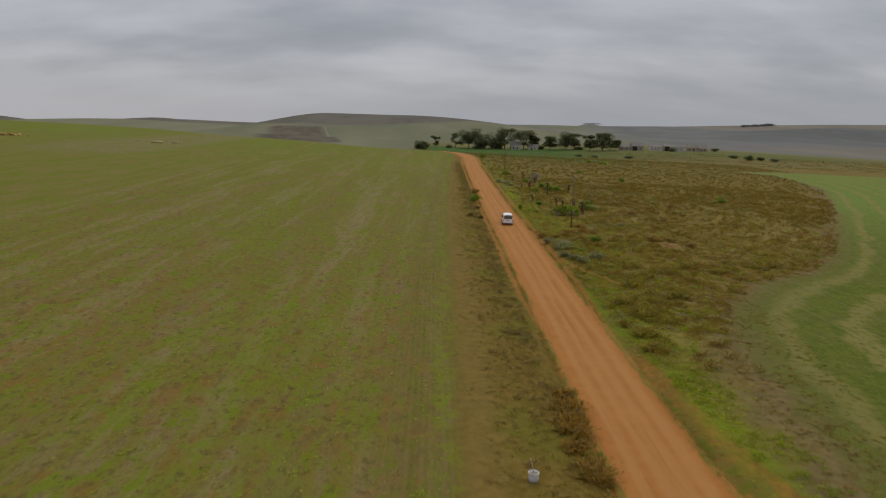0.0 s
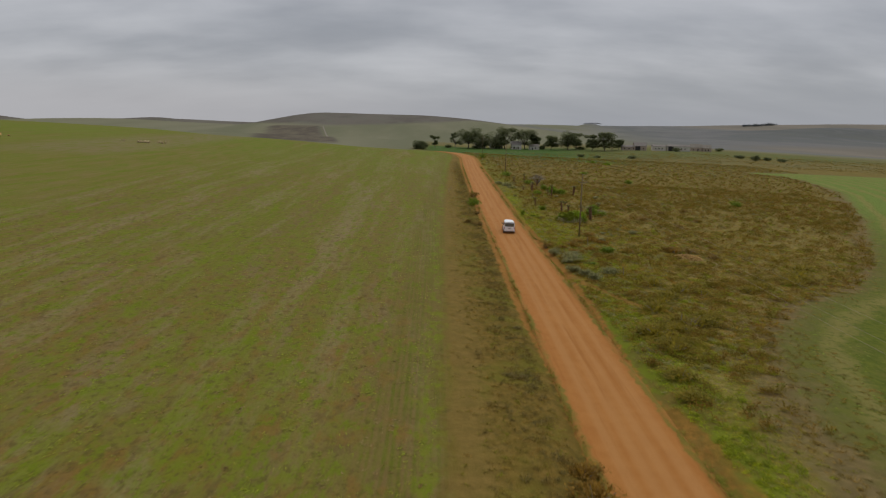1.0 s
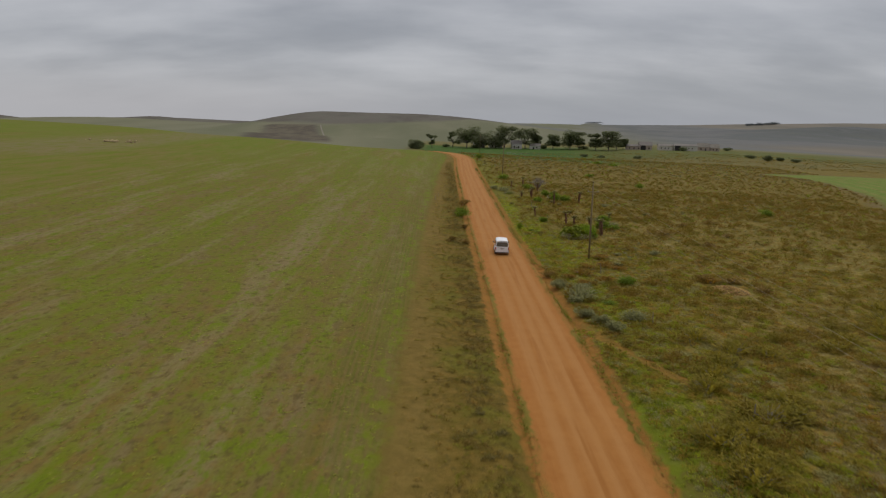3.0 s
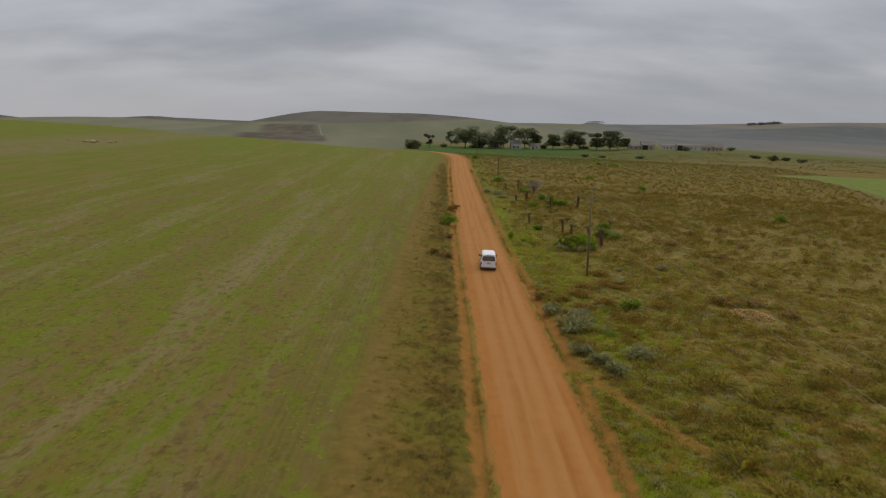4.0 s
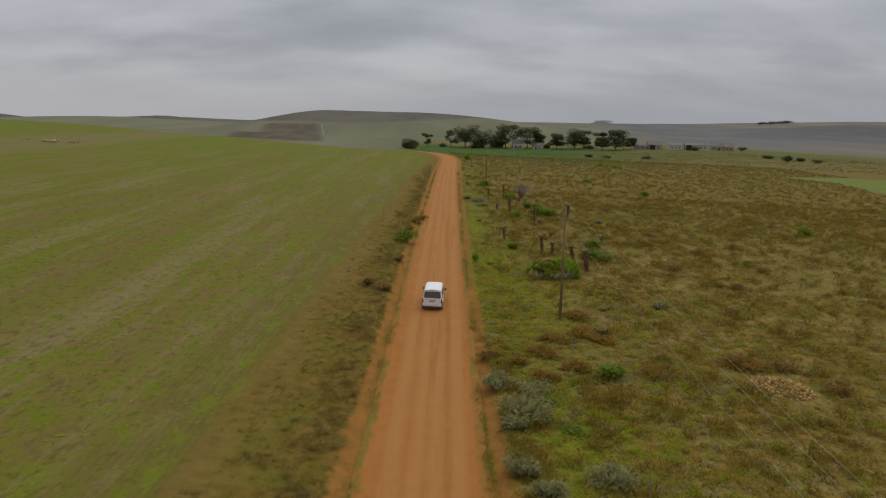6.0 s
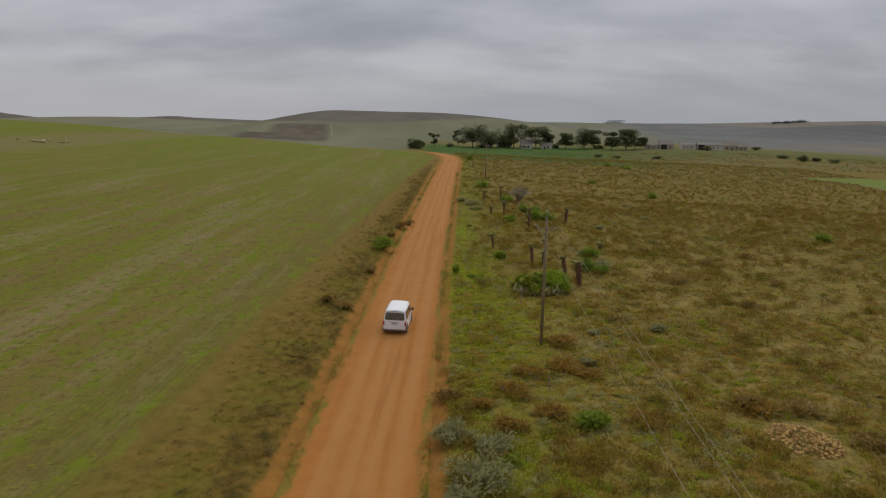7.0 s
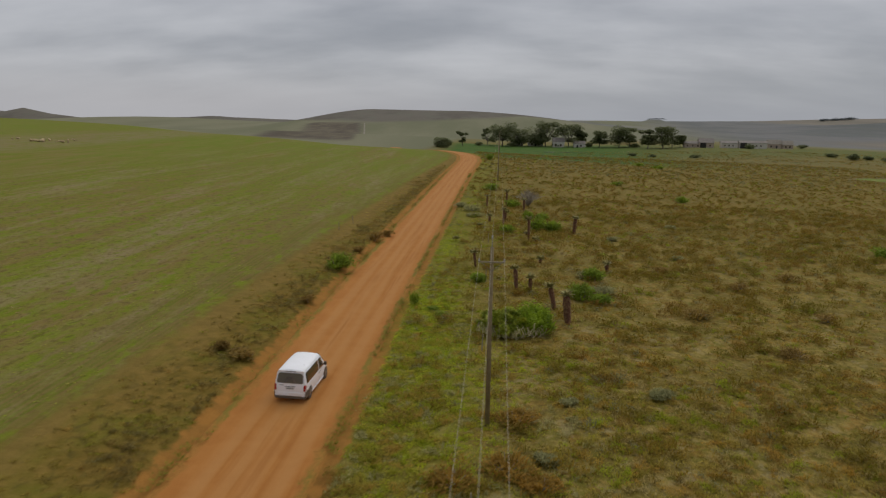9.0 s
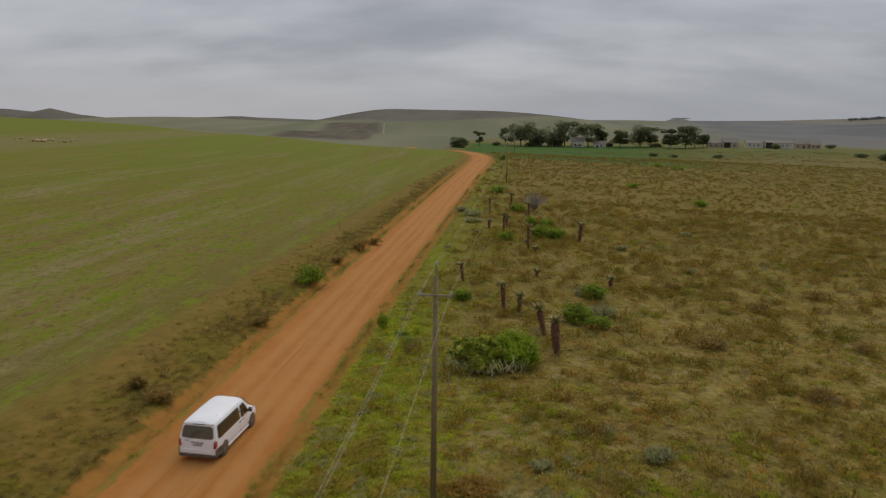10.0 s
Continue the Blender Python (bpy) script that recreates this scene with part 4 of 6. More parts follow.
def plant_fields():
    x, y = spread(R, 60000, -100, 4, 0, 190)
    keep = (field_edge(from_road(x, y), y) < -0.4) & (R.uniform(0, 1, len(x)) < np.clip(1.6 - y / 135, 0.04, 1) * np.clip(1.35 + x / 90 + np.maximum(y, 0) / 200, 0.05, 1))
    x, y = x[keep], y[keep]
    g = drift(x * 1.0 - y * 0.07, y * 0.25, 0.12, 1.0) + 0.5 * drift(x, y, 0.3, 2.0) + 0.5 * (field_edge(from_road(x, y), y) > -3) > -0.15
    low = [sprig_form(R, 7), sprig_form(R, 6), sprig_form(R, 8)]
    for name, mat, m, label in (("field_grass", field_green, g, "short green regrowth over the grazed field"), ("field_stubble", field_straw, ~g, "pale straw stubble lying over the grazed field")):
        strew(name, low, x[m], y[m], R.uniform(0.12, 0.27, m.sum()), R.uniform(0.3, 0.6, m.sum()), mat, R, label, "grass")
    x, y = spread(R, 22000, 18, 150, -40, 260)
    e = side_of(x, y, EX[::3], EY[::3])
    keep = (e > 0.5) & (e < 60) & (R.uniform(0, 1, len(x)) < np.clip(1.4 - y / 200, 0.2, 1))
    x, y = x[keep], y[keep]
    strew("mown_grass", low, x, y, R.uniform(0.16, 0.34, len(x)), R.uniform(0.25, 0.6, len(x)), mown_green, R, "short green grass of the mown field", "grass")
    # rough dry grass along the mown field's edge
    x, y = spread(R, 30000, 18, 115, -40, 200)
    e = side_of(x, y, EX[::3], EY[::3])
    keep = (np.exp(-((e + 1.0) / 3.6) ** 2) > R.uniform(0.1, 1.0, len(x))) & (from_road(x, y) > 8.5)
    x, y = x[keep], y[keep]
    strew("edge_grass", TUFTS, x, y, R.uniform(0.16, 0.42, len(x)), R.uniform(0.5, 0.9, len(x)), verge_straw, R, "grey-brown dry grass along the mown field's edge", "grass")


plant_heath()
plant_verges()
plant_fields()


# ---- the van ----
paint = surface("white_paint", (0.90, 0.91, 0.94), (0.84, 0.845, 0.86), 1.2, 0.42, 0.0)
glass, _, gp = shader("tinted_glass")
gp.inputs["Base Color"].default_value = (0.060, 0.046, 0.026, 1)
gp.inputs["Roughness"].default_value = 0.08
rear_glass, _, rp = shader("brown_rear_glass")
rp.inputs["Base Color"].default_value = (0.115, 0.092, 0.052, 1)
rp.inputs["Roughness"].default_value = 0.12
plastic = surface("black_plastic", (0.070, 0.058, 0.046), (0.150, 0.115, 0.080), 3.0, 0.7)
rubber = surface("dusty_rubber", (0.090, 0.075, 0.058), (0.200, 0.150, 0.100), 4.0, 0.9)
alloy = surface("dusty_alloy", (0.42, 0.39, 0.35), (0.30, 0.25, 0.20), 5.0, 0.45, 0.1, 0.6)
red_lens = surface("red_lens", (0.42, 0.015, 0.015), (0.33, 0.01, 0.012), 4.0, 0.2, 0.0)
clear_lens = surface("clear_lens", (0.60, 0.62, 0.64), (0.50, 0.52, 0.55), 4.0, 0.12, 0.0)
plate_mat = surface("plate_white", (0.62, 0.62, 0.58), (0.52, 0.50, 0.46), 6.0, 0.5, 0.0)
grey_bar = surface("grey_bar", (0.25, 0.25, 0.26), (0.20, 0.20, 0.20), 6.0, 0.5, 0.0)

# stations along the van: place, roof height, half width at the belt and at the roof
STATIONS = [(-2.57, 1.85, 0.955, 0.79), (-2.40, 1.89, 0.965, 0.81), (-1.6, 1.915, 0.97, 0.82), (-0.6, 1.92, 0.97, 0.825), (0.4, 1.91, 0.97, 0.82), (0.95, 1.87, 0.97, 0.80), (1.40, 1.52, 0.965, 0.83), (1.90, 1.12, 0.950, 0.84), (2.30, 0.99, 0.915, 0.77), (2.58, 0.85, 0.84, 0.68), (2.72, 0.64, 0.72, 0.58)]
BELT = 1.0


def van_at(y):
    s = np.array(STATIONS)
    return [float(np.interp(y, s[:, 0], s[:, k])) for k in (1, 2, 3)]


def side_x(y, z):
    """Half width of the van's flank."""
    roof, wide, top = van_at(y)
    belt = min(BELT, roof - 0.16)
    half = (belt + roof - 0.14) / 2
    return float(np.interp(z, [belt, half, roof - 0.14], [wide, (wide + top) / 2 + 0.02, top + 0.02]))


def rear_y(z):
    return -2.60 + 0.24 * max((z - 1.0) / 0.9, 0) ** 1.25


def van_ring(y, roof, wide, top):
    belt = min(BELT, roof - 0.16)
    half = [(wide - 0.10, 0.27), (wide - 0.02, 0.40), (wide, 0.62), (wide, belt), ((wide + top) / 2 + 0.02, (belt + roof - 0.14) / 2), (top + 0.02, roof - 0.14), (top - 0.06, roof - 0.045), (top - 0.22, roof - 0.0065), (top * 0.4, roof + 0.012)]
    pts = [(a, b) for a, b in half] + [(-a, b) for a, b in reversed(half)]
    return [(a, y + (rear_y(b) + 2.57 if y < -2.5 else 0), b) for a, b in pts]


def pane(points, thick, material, name, parent, label=""):
    """A thin plate with rounded corners through the given corner places, standing proud of the body."""
    bm = bmesh.new()
    f = bm.faces.new([bm.verts.new(p) for p in points])
    bm.normal_update()
    r = bmesh.ops.extrude_face_region(bm, geom=[f])
    bmesh.ops.translate(bm, verts=[v for v in r["geom"] if isinstance(v, bmesh.types.BMVert)], vec=Vector(thick))
    bmesh.ops.recalc_face_normals(bm, faces=bm.faces)
    return part(name, bm, material, parent, label)


def flank_pane(s, ys, low, high, name, van, label):
    """A window that follows the curve of the van's side; ys: lower rear, lower front, upper front, upper rear."""
    bm = bmesh.new()
    rows, cols = 6, 10
    for off in (0.010, -0.03):
        for j in range(rows + 1):
            f = j / rows
            a, b = ys[0] + (ys[3] - ys[0]) * f, ys[1] + (ys[2] - ys[1]) * f
            for i in range(cols + 1):
                g = i / cols
                y, z = a + (b - a) * g, low + (high - low) * f
                if (i in (0, cols)) and (j in (0, rows)):
                    y += 0.05 if i == 0 else -0.05
                bm.verts.new((s * (side_x(y, min(z, van_at(y)[0] - 0.15)) + off), y, min(z, van_at(y)[0] - 0.15)))
    bm.verts.ensure_lookup_table()
    n = cols + 1
    for j in range(rows):
        for i in range(cols):
            k = j * n + i
            bm.faces.new([bm.verts[q] for q in (k, k + 1, k + n + 1, k + n)])
    rim = [i for i in range(n)] + [j * n + cols for j in range(1, rows + 1)] + [rows * n + i for i in range(cols - 1, -1, -1)] + [j * n for j in range(rows - 1, 0, -1)]
    m = n * (rows + 1)
    for p, q in zip(rim, rim[1:] + rim[:1]):
        bm.faces.new([bm.verts[v] for v in (p, q, q + m, p + m)])
    bmesh.ops.recalc_face_normals(bm, faces=bm.faces)
    return part(name, bm, glass, van, label, True)


def rounded(corners, r=0.09, n=4):
    """Corner places of a polygon, each cut to a short curve."""
    out = []
    k = len(corners)
    for i in range(k):
        p, a, b = Vector(corners[i]), Vector(corners[i - 1]), Vector(corners[(i + 1) % k])
        u, v = p + (a - p).normalized() * min(r, (a - p).length * 0.4), p + (b - p).normalized() * min(r, (b - p).length * 0.4)
        for j in range(n + 1):
            t = j / n
            out.append((1 - t) ** 2 * u + 2 * t * (1 - t) * p + t * t * v)
    return out


def wheel_on(van, x, y, out):
    bm = bmesh.new()
    prof = [(0.20, -0.10), (0.30, -0.115), (0.335, -0.085), (0.345, 0.0), (0.335, 0.085), (0.30, 0.115), (0.20, 0.10)]
    n = 28
    rings = [[bm.verts.new((w * out, r * math.cos(2 * math.pi * i / n), r * math.sin(2 * math.pi * i / n))) for i in range(n)] for r, w in prof]
    for a, b in zip(rings, rings[1:]):
        for i in range(n):
            bm.faces.new((a[i], a[(i + 1) % n], b[(i + 1) % n], b[i]))
    bmesh.ops.recalc_face_normals(bm, faces=bm.faces)
    w = part("wheel", bm, rubber, van, "dusty black tyre", True)
    w.matrix_basis = pose(x, y, 0.345)
    bm = bmesh.new()
    rod(bm, (0.02 * out, 0, 0), (0.075 * out, 0, 0), 0.205, 0.19, 24)
    for i in range(5):
        a = 2 * math.pi * i / 5
        box(bm, (0.03, 0.055, 0.15), (0.085 * out, 0.11 * math.sin(a), 0.11 * math.cos(a)), (-math.degrees(a), 0, 0), 0.0065)
    rod(bm, (0.07 * out, 0, 0), (0.105 * out, 0, 0), 0.05, 0.04, 12)
    part("rim", bm, alloy, w, "dusty grey rim")


def build_van(m):
    van = thing("van", m, "white passenger van with dusty tail on the orange dirt road", "van")
    bm = bmesh.new()
    rings = [[bm.verts.new(p) for p in van_ring(*s)] for s in STATIONS]
    n = len(rings[0])
    for a, b in zip(rings, rings[1:]):
        for i in range(n):
            bm.faces.new((a[i], a[(i + 1) % n], b[(i + 1) % n], b[i]))
    for ring in (rings[0], rings[-1]):
        for i in range(n // 2 - 1):
            bm.faces.new((ring[i], ring[i + 1], ring[n - 2 - i], ring[n - 1 - i]))
    bmesh.ops.recalc_face_normals(bm, faces=bm.faces)
    body = part("body", bm, paint, van, "", True)
    es = body.modifiers.new("corner", "BEVEL")
    es.width, es.segments, es.limit_method, es.angle_limit = 0.03, 2, "ANGLE", radians(38)
    # windows
    for s in (-1, 1):
        def flank(y, z):
            return (s * (side_x(y, z) + 0.002), y, z)
        flank_pane(s, (-2.30, 0.28, 0.22, -2.22), 1.08, 1.70, "side_window", van, "dark tinted long side window")
        flank_pane(s, (0.38, 1.42, 0.92, 0.36), 1.06, 1.68, "door_window", van, "dark front door window")
        for yy in (0.38, 0.78):
            bm = bmesh.new()
            box(bm, (0.03, 0.19, 0.035), (s * (side_x(yy - 0.18, 0.97) + 0.012), yy - 0.18, 0.93), bevel=0.01)
            part("door_handle", bm, plastic, van, "black door handle")
        bm = bmesh.new()
        box(bm, (0.006, 0.012, 0.62), (s * 0.970, 0.33, 0.70))
        part("door_seam", bm, plastic, van, "dark door gap")
        mir = bmesh.new()
        box(mir, (0.20, 0.10, 0.24), (s * 1.10, 1.28, 1.17), (0, 0, s * -8), 0.04)
        box(mir, (0.14, 0.06, 0.06), (s * 0.99, 1.30, 1.10), bevel=0.015)
        part("wing_mirror", mir, plastic, van, "black wing mirror")
        lamp = rounded([(s * 0.962, rear_y(0.74) - 0.004, 0.74), (s * 0.83, rear_y(0.74) - 0.004, 0.74), (s * 0.87, rear_y(1.10) - 0.004, 1.10), (s * 0.958, rear_y(1.10) - 0.004, 1.10)], 0.04)
        pane(lamp, (0, -0.02, 0), red_lens, "tail_lamp", van, "red tail lamp")
        wrap = [(s * 0.982, -2.59, 0.74), (s * 0.982, -2.49, 0.76), (s * 0.980, -2.47, 1.06), (s * 0.976, -2.55, 1.08)]
        pane(wrap, (s * -0.02, 0, 0), red_lens, "tail_lamp", van, "red tail lamp")
        head = rounded([(s * 0.56, 2.64, 0.78), (s * 0.80, 2.53, 0.82), (s * 0.84, 2.44, 0.68), (s * 0.60, 2.69, 0.62)], 0.04)
        pane(head, (0, 0.05, 0.01), clear_lens, "headlamp", van, "clear headlamp")
        sill = bmesh.new()
        box(sill, (0.05, 2.6, 0.10), (s * 0.945, 0.08, 0.30), bevel=0.02)
        part("sill", sill, paint, van, "white sill")
        for yy in (-1.62, 1.80):
            # solid dark disc on the uncut flank stands for the arch's shaded hollow
            arch = bmesh.new()
            rod(arch, (s * 0.93, yy, 0.36), (s * 0.976, yy, 0.36), 0.40, 0.40, 28)
            part("arch_disc", arch, plastic, van, "dark disc in place of a wheel arch")
            wheel_on(van, s * 0.892, yy, s)
    # tail
    tail_glass = rounded([(-0.84, rear_y(1.15) - 0.003, 1.15), (0.84, rear_y(1.15) - 0.003, 1.15), (0.76, rear_y(1.71) - 0.003, 1.71), (-0.76, rear_y(1.71) - 0.003, 1.71)], 0.17, 6)
    pane(tail_glass, (0, -0.012, 0.004), rear_glass, "rear_window", van, "brown tinted rear window")
    # thin dark half-ring added on the glass; no seat is built behind it
    arc = [(r * math.cos(math.pi * k / 12), r * math.sin(math.pi * k / 12)) for r, ks in ((0.33, range(13)), (0.21, range(12, -1, -1))) for k in ks]
    pane([(a, rear_y(1.19 + b) - 0.017, 1.19 + b) for a, b in arc], (0, -0.003, 0), plastic, "rear_arc", van, "dark half-ring laid on the rear window")
    for s in (-1, 1):
        bm = bmesh.new()
        box(bm, (0.05, 0.62, 0.42), (s * 0.955, -2.31, 0.49), bevel=0.02)
        part("corner_cladding", bm, plastic, van, "dusty dark corner cladding")
    bm = bmesh.new()
    box(bm, (1.84, 0.14, 0.15), (0, -2.60, 0.34), bevel=0.05)
    part("rear_bumper", bm, plastic, van, "dusty black rear bumper")
    bm = bmesh.new()
    box(bm, (1.50, 0.14, 0.32), (0, 2.66, 0.42), bevel=0.05)
    part("front_bumper", bm, plastic, van, "dark front bumper")
    bm = bmesh.new()
    box(bm, (1.50, 0.05, 0.20), (0, -2.615, 0.53), bevel=0.02)
    part("bumper_step", bm, paint, van, "white bumper panel")
    bm = bmesh.new()
    box(bm, (0.62, 0.012, 0.035), (0, rear_y(1.78) - 0.02, 1.79), bevel=0.004)
    part("brake_light", bm, plastic, van, "dark high brake light strip")
    bm = bmesh.new()
    box(bm, (1.45, 0.16, 0.025), (0, -2.40, 1.855), (8, 0, 0), 0.01)
    part("spoiler", bm, paint, van, "white roof spoiler lip")
    bm = bmesh.new()
    box(bm, (0.52, 0.014, 0.12), (0, -2.612, 0.86), bevel=0.004)
    plate = part("number_plate", bm, plate_mat, van, "pale number plate with a plain grey bar")
    bm = bmesh.new()
    box(bm, (0.40, 0.006, 0.045), (0, -2.622, 0.86))
    part("bar", bm, grey_bar, plate)
    bm = bmesh.new()
    box(bm, (0.66, 0.03, 0.05), (0, -2.612, 0.97), bevel=0.012)
    part("tailgate_handle", bm, grey_bar, van, "grey tailgate handle strip")
    bm = bmesh.new()
    box(bm, (0.26, 0.0065, 0.03), (-0.52, -2.606, 1.04))
    part("badge", bm, grey_bar, van, "plain grey badge bar")
    wind = rounded([(-0.80, 1.88, 1.15), (0.80, 1.88, 1.15), (0.70, 1.05, 1.82), (-0.70, 1.05, 1.82)], 0.10)
    pane(wind, (0, 0.012, 0.016), glass, "windscreen", van, "dark windscreen")
    bm = bmesh.new()
    rod(bm, (0.55, -1.5, 1.88), (0.62, -1.75, 2.05), 0.012, 0.006, 6)
    part("aerial", bm, plastic, van, "short black roof aerial")
    return van


van = build_van(pose(15.55, 148.15, lay(15.5, 148.0) + 0.10, 0, 1.0, -2.5) @ Matrix.Diagonal((1.04, 1.04, 1.12, 1)))


# ---- power line ----
wood = surface("grey_wood", (0.270, 0.205, 0.105), (0.180, 0.135, 0.070), 1.5, 0.9, 0.5)
pale_wood = surface("pale_wood", (0.33, 0.28, 0.19), (0.25, 0.21, 0.14), 3.0, 0.9, 0.4)
porcelain = surface("porcelain", (0.32, 0.30, 0.26), (0.24, 0.22, 0.19), 6.0, 0.3, 0.0)
steel = surface("dull_steel", (0.26, 0.25, 0.22), (0.20, 0.19, 0.16), 4.0, 0.6, 0.1, 0.4)
cable_mat = surface("bare_cable", (0.38, 0.34, 0.22), (0.31, 0.27, 0.18), 2.0, 0.8, 0.0)
POLES = [(27.0, -6.0), (27.85, 143.0), (28.9, 292.0), (30.0, 441.0)]
LIFTS = [(-0.70, 9.98), (0.0, 11.28), (0.70, 9.98)]


def build_pole(x, y):
    p = thing("utility_pole", pose(x, y, lay(x, y)), "weathered wooden utility pole with a pale crossarm", "utility pole", "power line poles")
    bm = bmesh.new()
    rod(bm, (0, 0, -0.6), (0, 0, 10.6), 0.150, 0.105, 14)
    part("post", bm, wood, p, "grey weathered timber post", True)
    bm = bmesh.new()
    box(bm, (1.50, 0.08, 0.09), (0, -0.15, 9.78), bevel=0.012)
    part("crossarm", bm, pale_wood, p, "pale timber crossarm")
    bm = bmesh.new()
    for s in (-1, 1):
        rod(bm, (s * 0.55, -0.16, 9.72), (0, -0.13, 9.25), 0.012, 0.012, 6)
    part("brace", bm, steel, p, "steel crossarm brace")
    bm = bmesh.new()
    rod(bm, (0, 0, 10.5), (0, 0, 11.1), 0.03, 0.025, 8)
    part("peak_bracket", bm, steel, p, "grey steel peak bracket")
    for dx, dz in LIFTS:
        bm = bmesh.new()
        yy = -0.15 if dx else 0.0
        base = dz - 0.20
        rod(bm, (dx, yy, base), (dx, yy, base + 0.06), 0.035, 0.03, 10)
        for k in range(3):
            rod(bm, (dx, yy, base + 0.04 + k * 0.055), (dx, yy, base + 0.075 + k * 0.055), 0.075 - 0.0065 * k, 0.045, 12)
        part("insulator", bm, porcelain, p, "grey porcelain insulator")
    return p


def build_cable(a, b, dx, dz):
    bm = bmesh.new()
    (x0, y0), (x1, y1) = a, b
    p, q = Vector((x0 + dx, y0 - 0.15, lay(x0, y0) + dz)), Vector((x1 + dx, y1 - 0.15, lay(x1, y1) + dz))
    if dx == 0:
        p.y, q.y = y0, y1
    n = 26
    line = [p.lerp(q, i / n) - Vector((0, 0, 1.5 * 4 * (i / n) * (1 - i / n))) for i in range(n + 1)]
    rings = [[bm.verts.new(c + Vector((0.0075 * math.cos(k * math.pi / 3), 0, 0.0075 * math.sin(k * math.pi / 3)))) for k in range(6)] for c in line]
    for r, s in zip(rings, rings[1:]):
        for k in range(6):
            bm.faces.new((r[k], r[(k + 1) % 6], s[(k + 1) % 6], s[k]))
    return tagged(part("power_cable", bm, cable_mat), "thin pale cable sagging between the utility poles", "cable", "power line cables")


for px, py in POLES:
    build_pole(px, py)
for a, b in zip(POLES, POLES[1:]):
    for dx, dz in LIFTS:
        build_cable(a, b, dx, dz)


# ---- fence posts ----
def build_fence(name, line, label, tall):
    f = thing(name, pose(line[0][0], line[0][1], lay(*line[0])), label, "fence")
    bm = bmesh.new()
    rod(bm, (0, 0, -0.25), (0, 0, tall), 0.05, 0.042, 8)
    first = part("post", bm, pale_wood, f)
    for k, (x, y) in enumerate(line):
        ob = first if k == 0 else new("post", first.data)
        ob.parent = f
        ob.matrix_basis = pose(x - line[0][0], y - line[0][1], lay(x, y) - lay(*line[0]), R.uniform(-4, 4), R.uniform(-4, 4), 0)
    return f


build_fence("fence", [(27.3, 86.2 + 23.3 * k) for k in range(8)], "row of thin pale wooden fence posts on the heath", 1.35)
build_fence("fence", [(5.6, 206.2), (6.3, 213.2)], "two thin pale fence posts at the field's edge", 1.15)


# ---- heap of stones ----
stone_mat = surface("tan_stone", (0.56, 0.355, 0.120), (0.40, 0.235, 0.080), 3.0, 0.9, 0.4, each=0.6)
pale_stone = surface("pale_stone", (0.52, 0.40, 0.23), (0.38, 0.27, 0.14), 2.0, 0.9, 0.4, each=0.4)


def stone_mesh(rng, material):
    bm = bmesh.new()
    bmesh.ops.create_icosphere(bm, subdivisions=1, radius=1.0)
    for v in bm.verts:
        v.co *= rng.uniform(0.72, 1.15)
        v.co.z *= 0.7
    me = bpy.data.meshes.new("stone")
    bm.to_mesh(me)
    bm.free()
    me.materials.append(material)
    return me


def build_heap(x, y, rx, ry, high, n, size, material, label):
    heap = thing("stone_heap", pose(x, y, lay(x, y)), label, "stone heap")
    forms = [stone_mesh(R, material) for _ in range(6)]
    for k in range(n):
        a, d = R.uniform(0, 2 * np.pi), math.sqrt(R.uniform(0, 1))
        px, py = rx * d * math.cos(a), ry * d * math.sin(a)
        s = size * R.uniform(0.6, 1.35)
        top = high * max(0.0, 1 - d ** 1.6) * R.uniform(0.5, 1.0)
        ob = new("stone", forms[k % 6])
        ob.parent = heap
        ob.matrix_basis = pose(px, py, lay(x + px, y + py) - lay(x, y) + top + s * 0.3, R.uniform(-30, 30), R.uniform(-30, 30), R.uniform(0, 360)) @ Matrix.Diagonal((s, s * R.uniform(0.7, 1.0), s, 1))
    return heap


heap = build_heap(42.1, 126.9, 2.2, 2.4, 0.50, 295, 0.115, stone_mat, "low heap of tan broken stones on the heath")
bits = []
for k in range(700):
    a, d = R.uniform(0, 2 * np.pi), math.sqrt(R.uniform(0, 1)) * 1.06
    px, py = 2.2 * d * math.cos(a), 2.4 * d * math.sin(a)
    c = np.array([px, py, lay(42.1 + px, 126.9 + py) - lay(42.1, 126.9) + 0.40 * max(0.0, 1 - d ** 1.6) + 0.04])
    u = R.normal(0, 1, (4, 3))
    bits.append(c + u / np.linalg.norm(u, axis=1)[:, None] * R.uniform(0.06, 0.11) * np.array([1, 1, 0.7]))
quad = np.array([[0, 1, 2], [0, 2, 3], [0, 3, 1], [1, 3, 2]])
tagged(sheet("rubble", np.concatenate(bits), np.concatenate([quad + 4 * k for k in range(len(bits))]), stone_mat, heap, "small tan chippings between the stones"), kind="stuff")
for sx, sy, n, sz in ((-128.5, 345.0, 14, 0.75), (-131.0, 352.0, 7, 0.55), (-122.5, 349.0, 6, 0.5), (-125.0, 360.0, 6, 0.4), (-139.5, 351.0, 3, 0.5)):
    build_heap(sx, sy, 3.2, 2.0, 0.3, n, sz, pale_stone, "scatter of pale field stones in the grazed field")
build_heap(-191.0, 336.0, 7.0, 4.0, 0.6, 22, 0.8, stone_mat, "heap of brown stones at the far side of the field")


# ---- white drum with a stick ----
pale_stick = surface("peeled_stick", (0.60, 0.48, 0.34), (0.48, 0.37, 0.25), 3.0, 0.8, 0.2)


